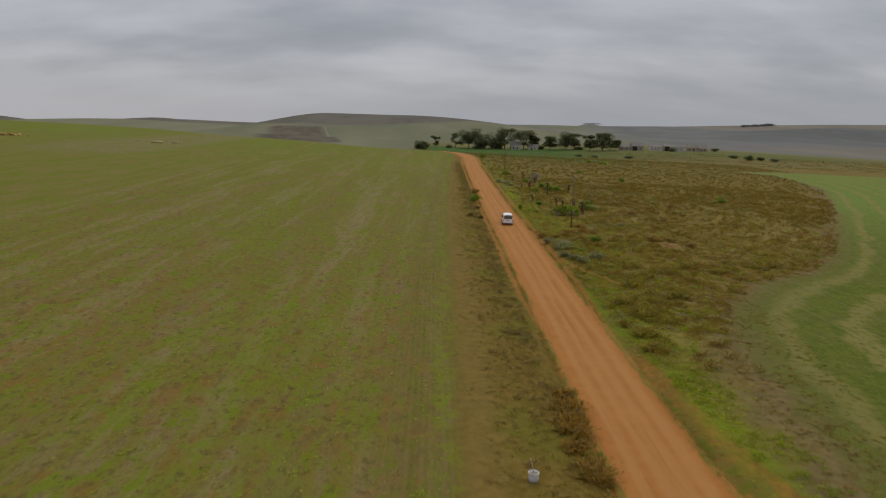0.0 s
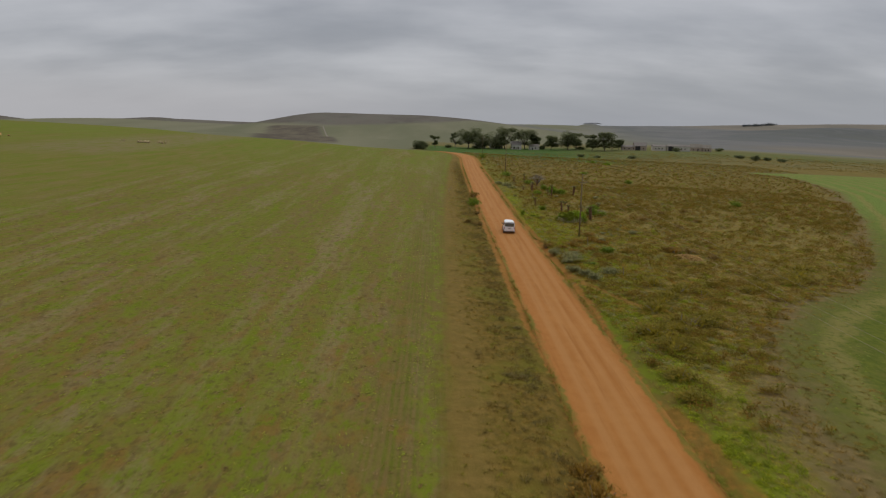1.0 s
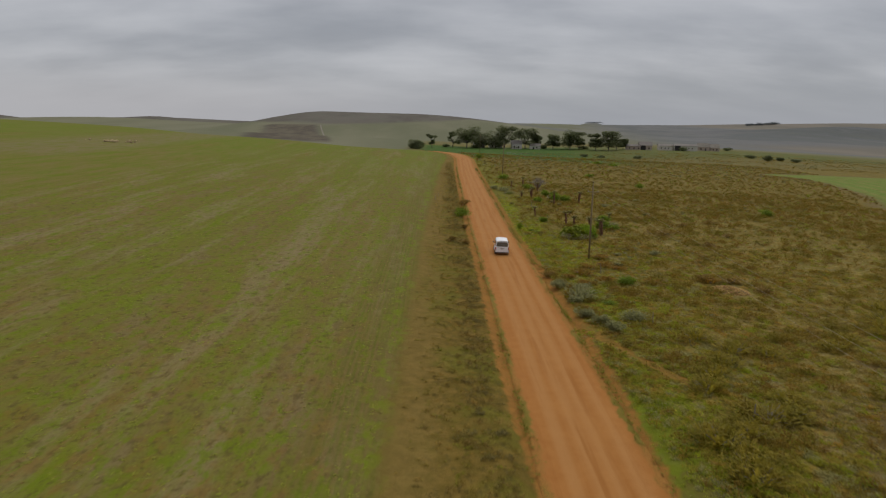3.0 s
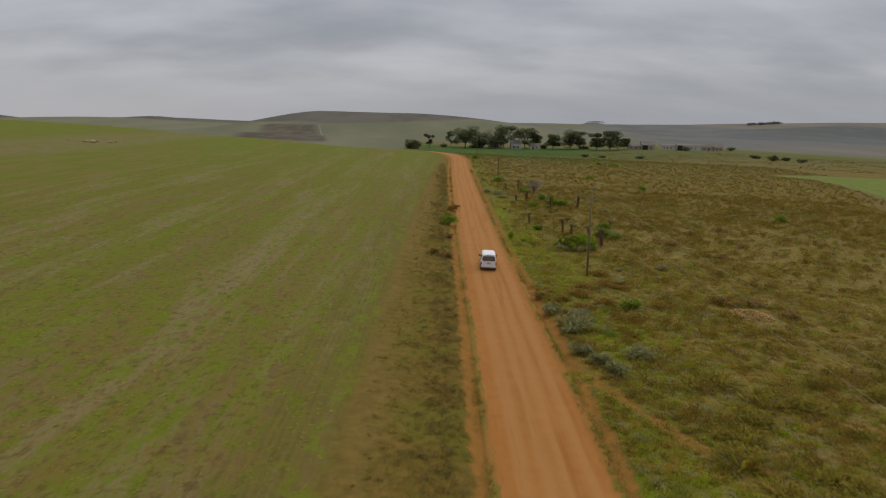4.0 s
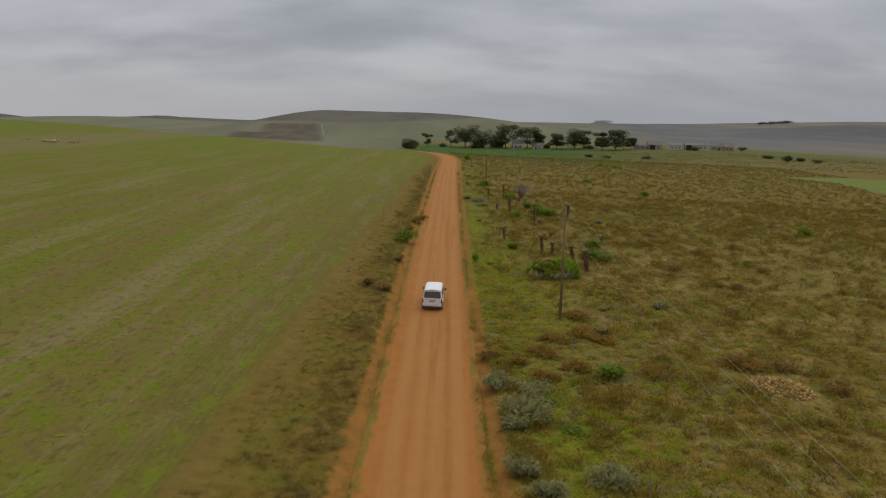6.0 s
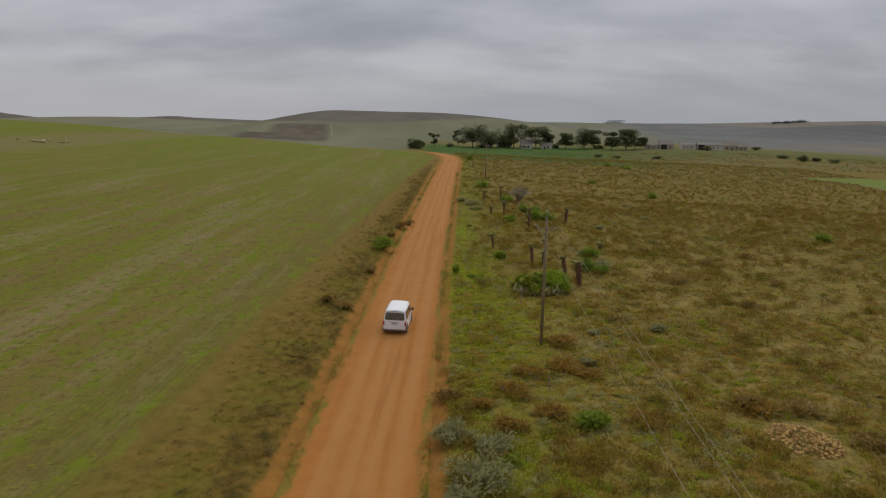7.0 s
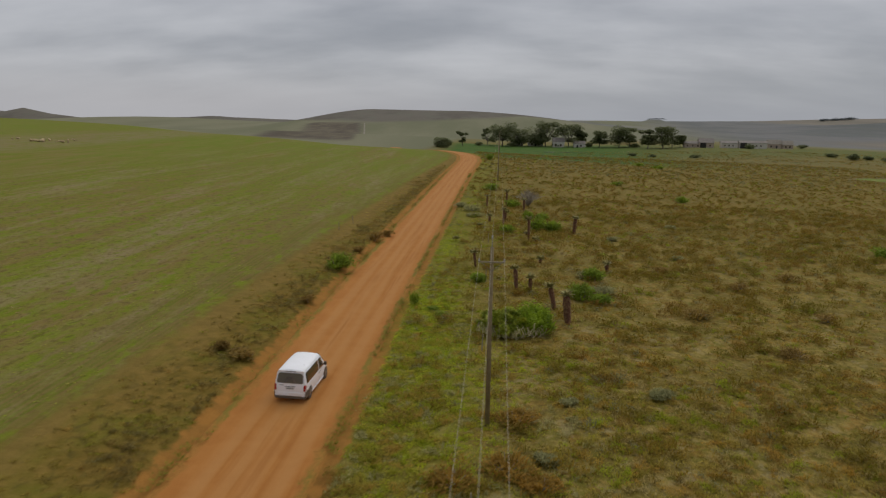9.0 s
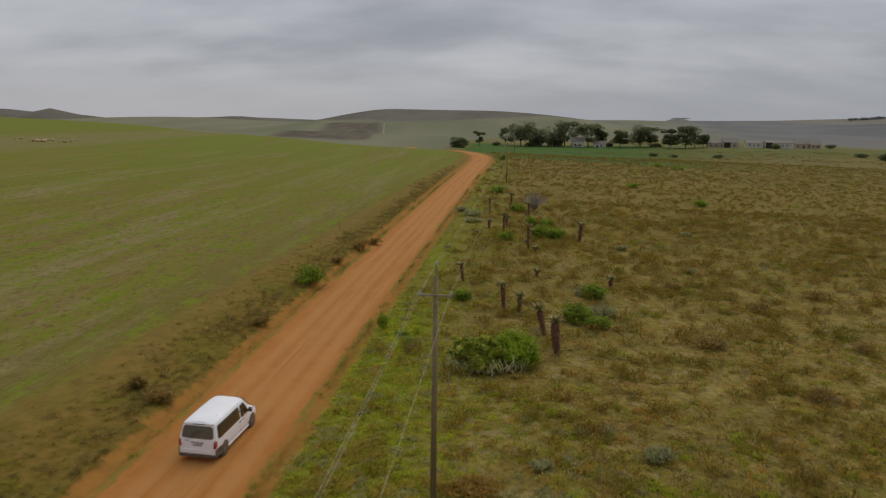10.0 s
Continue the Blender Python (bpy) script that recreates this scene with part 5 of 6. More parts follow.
def build_drum(x, y):
    d = thing("drum", pose(x, y, lay(x, y)), "dented white plastic drum with a stick on the verge", "drum")
    bm = bmesh.new()
    prof = [(0.27, 0.0), (0.30, 0.03), (0.31, 0.20), (0.32, 0.22), (0.31, 0.24), (0.32, 0.50), (0.335, 0.52), (0.33, 0.55), (0.30, 0.55), (0.29, 0.40), (0.0, 0.42)]
    n = 20
    rings = [[bm.verts.new((r * math.cos(2 * math.pi * i / n), r * math.sin(2 * math.pi * i / n), z)) for i in range(n)] for r, z in prof]
    for a, b in zip(rings, rings[1:]):
        for i in range(n):
            bm.faces.new((a[i], a[(i + 1) % n], b[(i + 1) % n], b[i]))
    bmesh.ops.remove_doubles(bm, verts=bm.verts, dist=0.0001)
    bm.faces.new(rings[0])
    bmesh.ops.recalc_face_normals(bm, faces=bm.faces)
    part("barrel", bm, surface("white_plastic", (0.72, 0.72, 0.74), (0.60, 0.60, 0.60), 3.0, 0.5, 0.1), d, "", True)
    bm = bmesh.new()
    rod(bm, (0.02, -0.02, 0.40), (-0.20, 0.08, 1.35), 0.040, 0.032, 8)
    part("stick", bm, pale_stick, d, "pale leaning stick")
    bm = bmesh.new()
    rod(bm, (0, 0, 0.36), (0, 0, 0.46), 0.288, 0.27, 18)
    part("filling", bm, pale_wood, d, "dry brown soil inside")
    return d


build_drum(6.3, 39.4)


# ---- aloes ----
aloe_bark = surface("dead_aloe_leaves", (0.250, 0.122, 0.058), (0.125, 0.064, 0.034), 4.0, 0.95, 0.6, each=0.6)
aloe_leaf = foliage("aloe_leaves", (0.470, 0.425, 0.185), (0.290, 0.275, 0.110), 3.0, 0.5, 0.5)
aloe_green = foliage("aloe_green", (0.460, 0.470, 0.045), (0.270, 0.350, 0.030), 1.5, 0.6, 0.5)
aloe_lime = foliage("aloe_lime", (0.520, 0.530, 0.085), (0.260, 0.330, 0.034), 1.6, 0.9, 0.5)
stem_pale = surface("pale_stems", (0.70, 0.62, 0.36), (0.50, 0.43, 0.24), 4.0, 0.9, 0.3, each=0.4)
twig_mat = surface("grey_twigs", (0.36, 0.32, 0.26), (0.26, 0.22, 0.18), 4.0, 0.9, 0.3, each=0.4)


def rosette_bm(rng, leaves, length, lift=0.55):
    """Thick pointed leaves round a centre, curving up and out."""
    bm = bmesh.new()
    for k in range(leaves):
        a = 2.4 * k + rng.uniform(-0.2, 0.2)
        f = k / leaves
        L = length * (0.65 + 0.45 * f) * rng.uniform(0.85, 1.15)
        up = lift * (1.15 - 1.35 * f)
        d, s = Vector((math.cos(a), math.sin(a), 0)), Vector((-math.sin(a), math.cos(a), 0))
        w = 0.06 * length / 0.55
        c = [Vector((0, 0, 0.04)), d * L * 0.5 + Vector((0, 0, L * (up * 0.55 + 0.08))), d * L * (0.85 if up > 0 else 0.7) + Vector((0, 0, L * up))]
        v = [bm.verts.new(p) for p in (c[0] - s * w, c[0] + s * w, c[1] + s * w * 0.8, c[1] - s * w * 0.8, c[2], c[1] - Vector((0, 0, w * 0.7)))]
        bm.faces.new((v[0], v[1], v[2], v[3]))
        bm.faces.new((v[3], v[2], v[4]))
        bm.faces.new((v[1], v[0], v[5]))
        bm.faces.new((v[2], v[1], v[5]))
        bm.faces.new((v[0], v[3], v[5]))
        bm.faces.new((v[4], v[2], v[5]))
        bm.faces.new((v[3], v[4], v[5]))
    return bm


def build_aloe(x, y, tall, thick, rng, label):
    """One aloe: a stem in a skirt of dead leaves, and a rosette on top."""
    lean = LEANING.get((x, y)) or (rng.uniform(-5, 5), rng.uniform(-5, 5))
    al = thing("aloe", pose(x, y, lay(x, y), *lean, 0) @ pose(0, 0, 0, 0, 0, rng.uniform(0, 360)), label, "aloe", "tree aloes on the heath")
    stem = tall * 0.82
    if stem > 0.4:
        bm = bmesh.new()
        rod(bm, (0, 0, -0.1), (0, 0, stem * 0.6), thick * 0.42, thick * 0.74, 10)
        rod(bm, (0, 0, stem * 0.6), (0, 0, stem), thick * 0.74, thick * 0.40, 10)
        rows = int(stem / 0.11)
        for r in range(rows):
            z = 0.1 + r * (stem - 0.1) / rows
            swell = 1 - (max(z / stem - 0.6, 0) / 0.4) ** 2 * 0.45
            rad = thick * (0.66 + 0.52 * z / stem) * swell
            for k in range(9):
                a = 2 * math.pi * (k + 0.5 * (r % 2)) / 9 + rng.uniform(-0.2, 0.2)
                d, s = Vector((math.cos(a), math.sin(a), 0)), Vector((-math.sin(a), math.cos(a), 0)) * thick * 0.33
                top, tip = d * thick * (0.45 + 0.2 * z / stem) * swell + Vector((0, 0, z + 0.17)), d * rad * rng.uniform(0.9, 1.3) + Vector((0, 0, z - rng.uniform(0.02, 0.12)))
                bm.faces.new([bm.verts.new(p) for p in (top - s, top + s, tip)])
        part("trunk", bm, aloe_bark, al, "dark brown trunk clad in dead leaves")
    ro = part("rosette", rosette_bm(rng, 26, 0.80 + 0.14 * thick / 0.3, rng.uniform(0.6, 1.0)), aloe_leaf, al, "grey-green rosette of pointed leaves")
    ro.matrix_basis = pose(0, 0, max(stem - 0.02, 0.05))
    return al


A = np.random.default_rng(11)
# degrees by which a few of them lean
LEANING = {(33.9, 169.8): (0, -13), (34.7, 165.1): (0, -6), (26.0, 186.7): (0, -7)}
TREE_ALOES = [(26.7, 241.5, 2.5, 0.20), (30.5, 246.5, 3.1, 0.24), (29.6, 220.5, 2.9, 0.25), (30.0, 225.2, 1.7, 0.22), (33.6, 238.8, 2.5, 0.28), (33.1, 207.3, 3.6, 0.24), (40.4, 215.1, 3.0, 0.36), (26.0, 186.7, 2.1, 0.22), (30.5, 176.3, 2.8, 0.27), (31.9, 176.1, 1.8, 0.24), (33.9, 169.8, 2.7, 0.30), (34.7, 165.1, 3.2, 0.40), (41.5, 188.3, 1.2, 0.30)]
for ax, ay, at, ak in TREE_ALOES:
    build_aloe(ax, ay, at, ak, A, "tall aloe with a dark skirt of dead leaves on the heath" if at > 2 else "short aloe with a thick dark trunk on the heath")
for ax, ay, at in ((27.3, 222.2, 1.3), (34.1, 205.7, 0.5), (33.8, 191.1, 0.6), (33.0, 210.6, 0.5), (33.9, 218.5, 0.6), (25.9, 216.0, 0.5), (22.8, 203.0, 0.4)):
    build_aloe(ax, ay, at, 0.26, A, "low grey-green aloe rosette near the ground")


# ---- the great aloe thicket ----
def build_thicket(x, y, rx, ry, high, rng):
    th = thing("aloe_thicket", pose(x, y, lay(x, y)), "wide branching aloe thicket with green rosettes on pale stems", "aloe thicket")
    core = bmesh.new()
    for _ in range(150):
        a, d = rng.uniform(0, 2 * math.pi), math.sqrt(rng.uniform(0, 1))
        foot = Vector((rx * 0.7 * d * math.cos(a), ry * 0.7 * d * math.sin(a), -0.05))
        tip = Vector((rx * 0.97 * d * math.cos(a), ry * 0.97 * d * math.sin(a), high * rng.uniform(0.35, 0.9) * math.sqrt(max(1 - d * d * 0.8, 0.1))))
        mid = (foot + tip) / 2 + Vector((rng.uniform(-0.3, 0.3), rng.uniform(-0.3, 0.3), rng.uniform(-0.1, 0.1)))
        rod(core, foot, mid, 0.055, 0.045, 5)
        rod(core, mid, tip, 0.045, 0.035, 5)
    for _ in range(64):
        px = rng.uniform(-1.0, 1.40) * rx
        py = -ry * math.sqrt(max(1 - (px / (1.5 * rx)) ** 2, 0.05)) * rng.uniform(0.80, 1.06) + max(px - rx, 0) * 0.5
        p = Vector((px, py, rng.uniform(-0.02, 0.60)))
        for _ in range(3):
            q = p + Vector((rng.uniform(-0.22, 0.22), rng.uniform(-0.14, 0.08), rng.uniform(0.12, 0.34)))
            rod(core, p, q, 0.024, 0.018, 5)
            p = q
    part("branchwork", core, stem_pale, th, "tangle of pale bare stems")
    way = rng.normal(0, 1, (900, 3))
    way[:, 2] = np.abs(way[:, 2])
    way /= np.linalg.norm(way, axis=1)[:, None]
    inner = leaf_tris(rng, way * rng.uniform(0.3, 1, (900, 1)) * np.array([rx, ry, high]) * 0.72, way, 0.14)
    sheet("dry_litter", inner.reshape(-1, 3), np.arange(len(inner) * 3).reshape(-1, 3), aloe_bark, th, "dry brown leaves inside the thicket")
    way = rng.normal(0, 1, (1800, 3))
    way[:, 2] = np.abs(way[:, 2])
    way /= np.linalg.norm(way, axis=1)[:, None]
    outer = leaf_tris(rng, way * rng.uniform(0.75, 1.0, (1800, 1)) * np.array([rx, ry, high]) + np.array([0, 0, 0.15]), way, 0.13)
    sheet("leaf_cover", outer.reshape(-1, 3), np.arange(len(outer) * 3).reshape(-1, 3), aloe_green, th, "small bright green leaves")
    forms = []
    for k in range(4):
        bm = rosette_bm(rng, 15, 0.46, 0.7)
        me = bpy.data.meshes.new("rosette")
        bm.to_mesh(me)
        bm.free()
        me.materials.append(aloe_lime)
        forms.append(me)
    for k in range(240):
        a, d = rng.uniform(0, 2 * math.pi), math.sqrt(rng.uniform(0, 1.0))
        edge = 1 + 0.16 * math.sin(3 * a + 1) + 0.10 * math.sin(7 * a)
        zz = high * math.sqrt(max(1 - d * d, 0.0)) * rng.uniform(0.78, 1.08) * (1 + 0.15 * math.sin(2.3 * d * math.cos(a) * 3)) + 0.18
        ob = new("rosette", forms[k % 4])
        ob.parent = th
        ob.matrix_basis = pose(rx * d * math.cos(a) * edge, ry * d * math.sin(a) * edge, zz, rng.uniform(-35, 35), rng.uniform(-35, 35), rng.uniform(0, 360))
    return th


build_thicket(29.1, 161.2, 2.3, 1.9, 1.7, A)


# ---- single bushes ----
def build_bush(x, y, wide, high, leaf, label, rng, leaves=420, size=0.11, stems=True, category="bush", group=""):
    b = thing("bush", pose(x, y, lay(x, y), 0, 0, rng.uniform(0, 360)), label, category, group)
    form = shrub_form(rng, leaves, size / (wide * 0.55), max(4, int(5 + wide)), 1.0, leaves // 8)
    form = form * np.array([wide * 0.64, wide * 0.64, high * 1.05])
    sheet("foliage", form.reshape(-1, 3), np.arange(len(form) * 3).reshape(-1, 3), leaf, b)
    if stems:
        bm = bmesh.new()
        for k in range(9):
            a = rng.uniform(0, 2 * math.pi)
            r = wide * 0.38 * rng.uniform(0.4, 1)
            rod(bm, (0.05 * math.cos(a), 0.05 * math.sin(a), -0.05), (r * math.cos(a), r * math.sin(a), high * rng.uniform(0.4, 0.75)), 0.035, 0.012, 5)
        part("branchwork", bm, twig_mat, b, "thin grey-brown stems")
    return b


leaf_bush = foliage("bush_green", (0.275, 0.365, 0.034), (0.185, 0.250, 0.030), 0.8, 0.6)
leaf_silver = foliage("bush_silver", (0.365, 0.355, 0.155), (0.275, 0.268, 0.115), 0.8, 0.5)
leaf_brown = foliage("bush_brown", (0.350, 0.235, 0.062), (0.262, 0.172, 0.048), 0.8, 0.5)
leaf_fresh = foliage("bush_fresh", (0.320, 0.420, 0.030), (0.195, 0.280, 0.024), 0.9, 0.6)
leaf_olive = foliage("bush_olive", (0.365, 0.282, 0.036), (0.265, 0.225, 0.028), 0.8, 0.6)
leaf_rusty = foliage("bush_rusty", (0.380, 0.222, 0.036), (0.270, 0.165, 0.028), 0.8, 0.5)
leaf_lime = foliage("bush_lime", (0.254, 0.321, 0.030), (0.186, 0.254, 0.030), 0.8, 0.5)
SILVER = [(20.5, 124.6, 2.1, 1.2), (22.0, 119.6, 3.0, 1.6), (20.9, 117.6, 1.5, 0.9), (21.0, 111.8, 1.5, 1.1), (22.1, 109.3, 1.7, 1.3), (22.8, 107.1, 1.5, 1.2), (25.8, 110.9, 2.4, 1.4), (22.9, 123.4, 2.2, 1.1), (39.2, 177.0, 3.0, 1.2), (38.5, 184.0, 1.9, 1.0), (39.2, 149.3, 1.4, 0.9), (24.0, 234.6, 3.4, 1.6), (21.8, 240.0, 2.4, 1.2), (24.6, 228.0, 2.6, 0.9), (36.9, 217.6, 2.0, 1.1), (45.5, 211.0, 1.8, 0.8), (52.0, 199.0, 1.6, 0.7), (31.0, 138.8, 1.2, 0.6), (33.0, 147.0, 1.0, 0.5), (58.0, 227.0, 2.0, 0.9)]
for bx, by, bw, bh in SILVER:
    build_bush(bx, by, bw * 1.12, bh * 0.75, leaf_silver, "rounded silver-grey bush at the edge of the heath", A, 640, 0.13, group="silver bushes")
build_bush(31.6, 162.3, 3.7, 2.1, leaf_fresh, "bright green leafy bush grown into the aloe thicket", A, 2600, 0.15)
GREEN = [(26.6, 179.0, 1.7, 1.0), (30.2, 212.6, 2.0, 1.3), (34.8, 216.4, 2.6, 1.8), (37.3, 216.8, 2.8, 1.7), (39.2, 183.0, 2.4, 1.4), (36.8, 174.2, 2.7, 1.6), (38.6, 173.2, 2.2, 1.0), (10.6, 182.4, 3.1, 1.9), (27.3, 271.5, 3.4, 1.5), (29.4, 127.2, 2.0, 1.0), (84.2, 210.0, 3.4, 1.6), (31.5, 243.5, 3.0, 1.4), (27.4, 275.5, 2.4, 1.2), (36.2, 228.0, 2.6, 1.2), (70.0, 268.0, 3.0, 1.4), (60.6, 300.0, 3.4, 1.3), (89.5, 384.0, 6.0, 1.5), (84.0, 392.0, 5.0, 1.4), (26.0, 382.5, 2.9, 2.2), (33.9, 226.5, 2.2, 1.5)]
for bx, by, bw, bh in GREEN:
    build_bush(bx, by, bw, bh, leaf_bush, "leafy dark green bush on the heath" if bx > 12 else "leafy dark green bush on the road's verge", A, 620, 0.18, group="green bushes")
OLIVE = [(24.0, 78.0, 3.0, 1.2), (23.6, 82.8, 3.2, 1.3), (24.6, 80.4, 2.6, 1.1), (26.2, 84.0, 2.4, 1.0), (28.6, 86.9, 4.0, 1.2), (30.6, 87.6, 2.6, 0.9), (31.6, 90.2, 2.6, 1.0), (26.4, 92.0, 2.6, 1.0), (28.0, 95.5, 2.6, 1.0), (30.0, 98.6, 2.8, 1.0), (32.4, 102.0, 3.0, 1.1), (35.0, 101.0, 2.4, 0.9), (30.4, 105.5, 2.6, 1.0), (52.5, 112.4, 3.6, 1.2), (55.0, 116.0, 4.0, 1.2), (50.6, 109.8, 2.6, 1.0), (57.5, 121.0, 3.0, 1.1), (43.0, 104.5, 2.8, 1.0), (45.4, 107.0, 2.4, 0.9), (22.0, 70.5, 2.2, 0.9), (21.6, 66.0, 1.8, 0.8)]
for bx, by, bw, bh in OLIVE:
    build_bush(bx, by, bw * 1.35, bh * 0.85, leaf_olive, "dense olive-brown bush among the heath", A, 620, 0.13, group="olive bushes")
RUST = [(10.5, 50.6, 2.6, 1.2), (10.2, 47.2, 2.8, 1.3), (10.5, 53.6, 1.8, 0.9), (10.3, 41.0, 2.6, 1.2), (9.8, 44.2, 1.6, 0.8), (10.2, 36.5, 2.2, 1.0), (26.2, 135.8, 2.0, 0.9), (28.9, 137.6, 2.4, 1.1), (30.6, 136.0, 1.8, 0.8), (24.6, 131.8, 2.2, 0.9), (22.4, 129.6, 1.4, 0.8), (29.6, 143.6, 2.2, 0.9), (26.8, 128.6, 2.0, 0.8), (24.0, 126.6, 1.6, 0.7), (41.2, 131.2, 2.6, 1.0), (33.0, 128.4, 2.2, 0.8)]
for bx, by, bw, bh in RUST:
    build_bush(bx, by, bw * 1.25, bh * 0.8, leaf_rusty, "dense rust-brown dry bush beside the road" if bx < 12 else "dense rust-brown dry bush on the heath", A, 520, 0.12, group="rusty bushes")
BROWN = [(11.6, 202.0, 2.2, 1.4), (12.6, 206.5, 1.6, 1.0), (47.0, 169.8, 2.8, 1.1), (10.3, 152.0, 2.0, 0.8), (8.2, 153.0, 1.0, 0.7), (44.0, 131.6, 3.0, 0.9), (46.2, 126.8, 2.4, 0.9), (40.6, 131.8, 1.8, 0.9), (11.0, 193.0, 1.6, 0.8), (10.8, 168.0, 1.6, 0.7), (20.0, 131.0, 1.5, 0.8), (52.0, 160.0, 2.4, 0.9), (55.0, 183.0, 2.6, 0.9), (60.0, 172.0, 2.2, 0.8), (63.0, 190.0, 2.6, 0.9), (48.0, 190.0, 2.2, 0.8)]
for bx, by, bw, bh in BROWN:
    build_bush(bx, by, bw, bh, leaf_brown, "dry brown twiggy bush", A, 320, 0.15, group="brown bushes")
for bx, by, bw, bh in ((20.7, 168.9, 0.8, 1.1), (22.5, 167.0, 1.2, 0.4), (23.5, 165.0, 1.6, 0.4), (25.0, 117.0, 2.0, 0.4), (23.8, 122.0, 1.6, 0.4)):
    build_bush(bx, by, bw, bh, leaf_lime, "fresh lime-green weed clump beside the road", A, 200, 0.15, False, "plant", "lime weed clumps")


def build_bare_bush(x, y, wide, high, rng):
    b = thing("bare_bush", pose(x, y, lay(x, y)), "leafless grey bush with fine twigs", "bush")
    bm = bmesh.new()
    for k in range(110):
        a, t = rng.uniform(0, 2 * math.pi), rng.uniform(0.2, 1)
        p = Vector((wide * 0.22 * t * math.cos(a), wide * 0.22 * t * math.sin(a), high * 0.4))
        q = Vector((wide * 0.5 * t * math.cos(a), wide * 0.5 * t * math.sin(a), high * (1.1 - 0.5 * t) * rng.uniform(0.8, 1.1)))
        rod(bm, (0, 0, 0), p, 0.03, 0.02, 4)
        for j in range(4):
            rod(bm, p.lerp(q, 0.2 * j), q + Vector((rng.uniform(-0.5, 0.5), rng.uniform(-0.5, 0.5), rng.uniform(-0.3, 0.2))), 0.014, 0.006, 3)
    part("branchwork", bm, twig_mat, b)
    return b


build_bare_bush(34.7, 245.5, 6.0, 3.4, A)


# ---- gum trees round the farm ----
gum_leaf = foliage("gum_leaves", (0.185, 0.202, 0.086), (0.132, 0.152, 0.066), 0.25, 0.35)
gum_bark = surface("gum_bark", (0.20, 0.165, 0.13), (0.12, 0.095, 0.075), 0.8, 0.9, 0.3)


def limb(bm, a, b, r1, r2, rng, bend=0.08):
    """A slightly crooked, tapering limb."""
    a, b = Vector(a), Vector(b)
    pts = [a.lerp(b, i / 3) + Vector((rng.uniform(-1, 1), rng.uniform(-1, 1), 0)) * (bend * (b - a).length if 0 < i < 3 else 0) for i in range(4)]
    for i in range(3):
        rod(bm, pts[i], pts[i + 1], r1 + (r2 - r1) * i / 3, r1 + (r2 - r1) * (i + 1) / 3, 7)


def build_gum(x, y, tall, wide, rng, style="round"):
    label = {"round": "tall gum tree with a dense dark crown by the farm", "umbrella": "tall gum tree with a flat spreading crown by the farm", "thin": "slender gum tree with sparse leaf clumps by the farm", "bush": "round dark tree beside the road's bend"}[style]
    tr = thing("gum_tree", pose(x, y, lay(x, y), 0, 0, rng.uniform(0, 360)), label, "tree", "gum trees round the farm")
    bm = bmesh.new()
    fork = tall * (0.10 if style == "bush" else 0.22)
    limb(bm, (0, 0, -0.4), (0, 0, fork), tall * 0.028, tall * 0.02, rng)
    n = {"round": 19, "umbrella": 16, "thin": 9, "bush": 11}[style]
    cs, rs = [], []
    for k in range(n):
        a = 2 * math.pi * k / n + rng.uniform(-0.4, 0.4)
        d = wide * 0.5 * rng.uniform(0.25, 0.86)
        z = tall * (rng.uniform(0.27, 0.90) if style != "umbrella" else rng.choice([0.3, 0.45, 0.62, 0.78, 0.88]))
        if style == "bush":
            z = tall * rng.uniform(0.25, 0.75)
        c = Vector((d * math.cos(a), d * math.sin(a), z))
        limb(bm, (0, 0, fork), c, tall * 0.014, tall * 0.004, rng)
        cs.append(c)
        rs.append(wide * rng.uniform(0.16, 0.26) * (1.2 if style == "bush" else 0.8 if style == "thin" else 1.0))
    part("trunk", bm, gum_bark, tr, "grey-brown trunk with crooked limbs", True)
    cs, rs = np.array(cs), np.array(rs)
    m = {"round": 4000, "umbrella": 3500, "thin": 1100, "bush": 2200}[style]
    k = rng.integers(0, n, m)
    d = rng.normal(0, 1, (m, 3))
    d /= np.linalg.norm(d, axis=1)[:, None]
    c = cs[k] + d * (rs[k] * rng.uniform(0.35, 1.12, m) ** 0.6)[:, None] * np.array([1.15, 1.15, 0.58 if style == "umbrella" else 0.80])
    leaves = leaf_tris(rng, c, d, 0.72)
    sheet("crown", leaves.reshape(-1, 3), np.arange(m * 3).reshape(-1, 3), gum_leaf, tr, "dark olive leaf clumps")
    return tr


G = np.random.default_rng(23)
for gx, gy, gh, gw, gs in ((-9.2, 633.0, 7.6, 12.0, "bush"), (2.9, 672.6, 11.5, 8.0, "thin"), (21.7, 704.0, 14.5, 10.0, "thin"), (33.9, 697.0, 19.0, 20.0, "round"), (49.8, 709.0, 16.3, 19.5, "round"), (69.5, 716.0, 20.5, 19.5, "umbrella"), (64.0, 708.0, 13.0, 13.0, "round"), (88.0, 710.0, 17.8, 21.0, "umbrella"), (98.0, 712.0, 14.0, 10.0, "round"), (111.7, 700.0, 14.8, 15.0, "umbrella"), (127.1, 698.7, 16.0, 20.0, "round"), (136.6, 706.0, 17.4, 11.5, "umbrella"), (146.0, 681.0, 14.5, 12.5, "umbrella"), (157.4, 680.0, 16.7, 19.0, "umbrella"), (166.0, 688.0, 14.0, 10.0, "thin"), (174.1, 696.0, 10.0, 8.0, "round")):
    build_gum(gx, gy, gh, gw, G, gs)
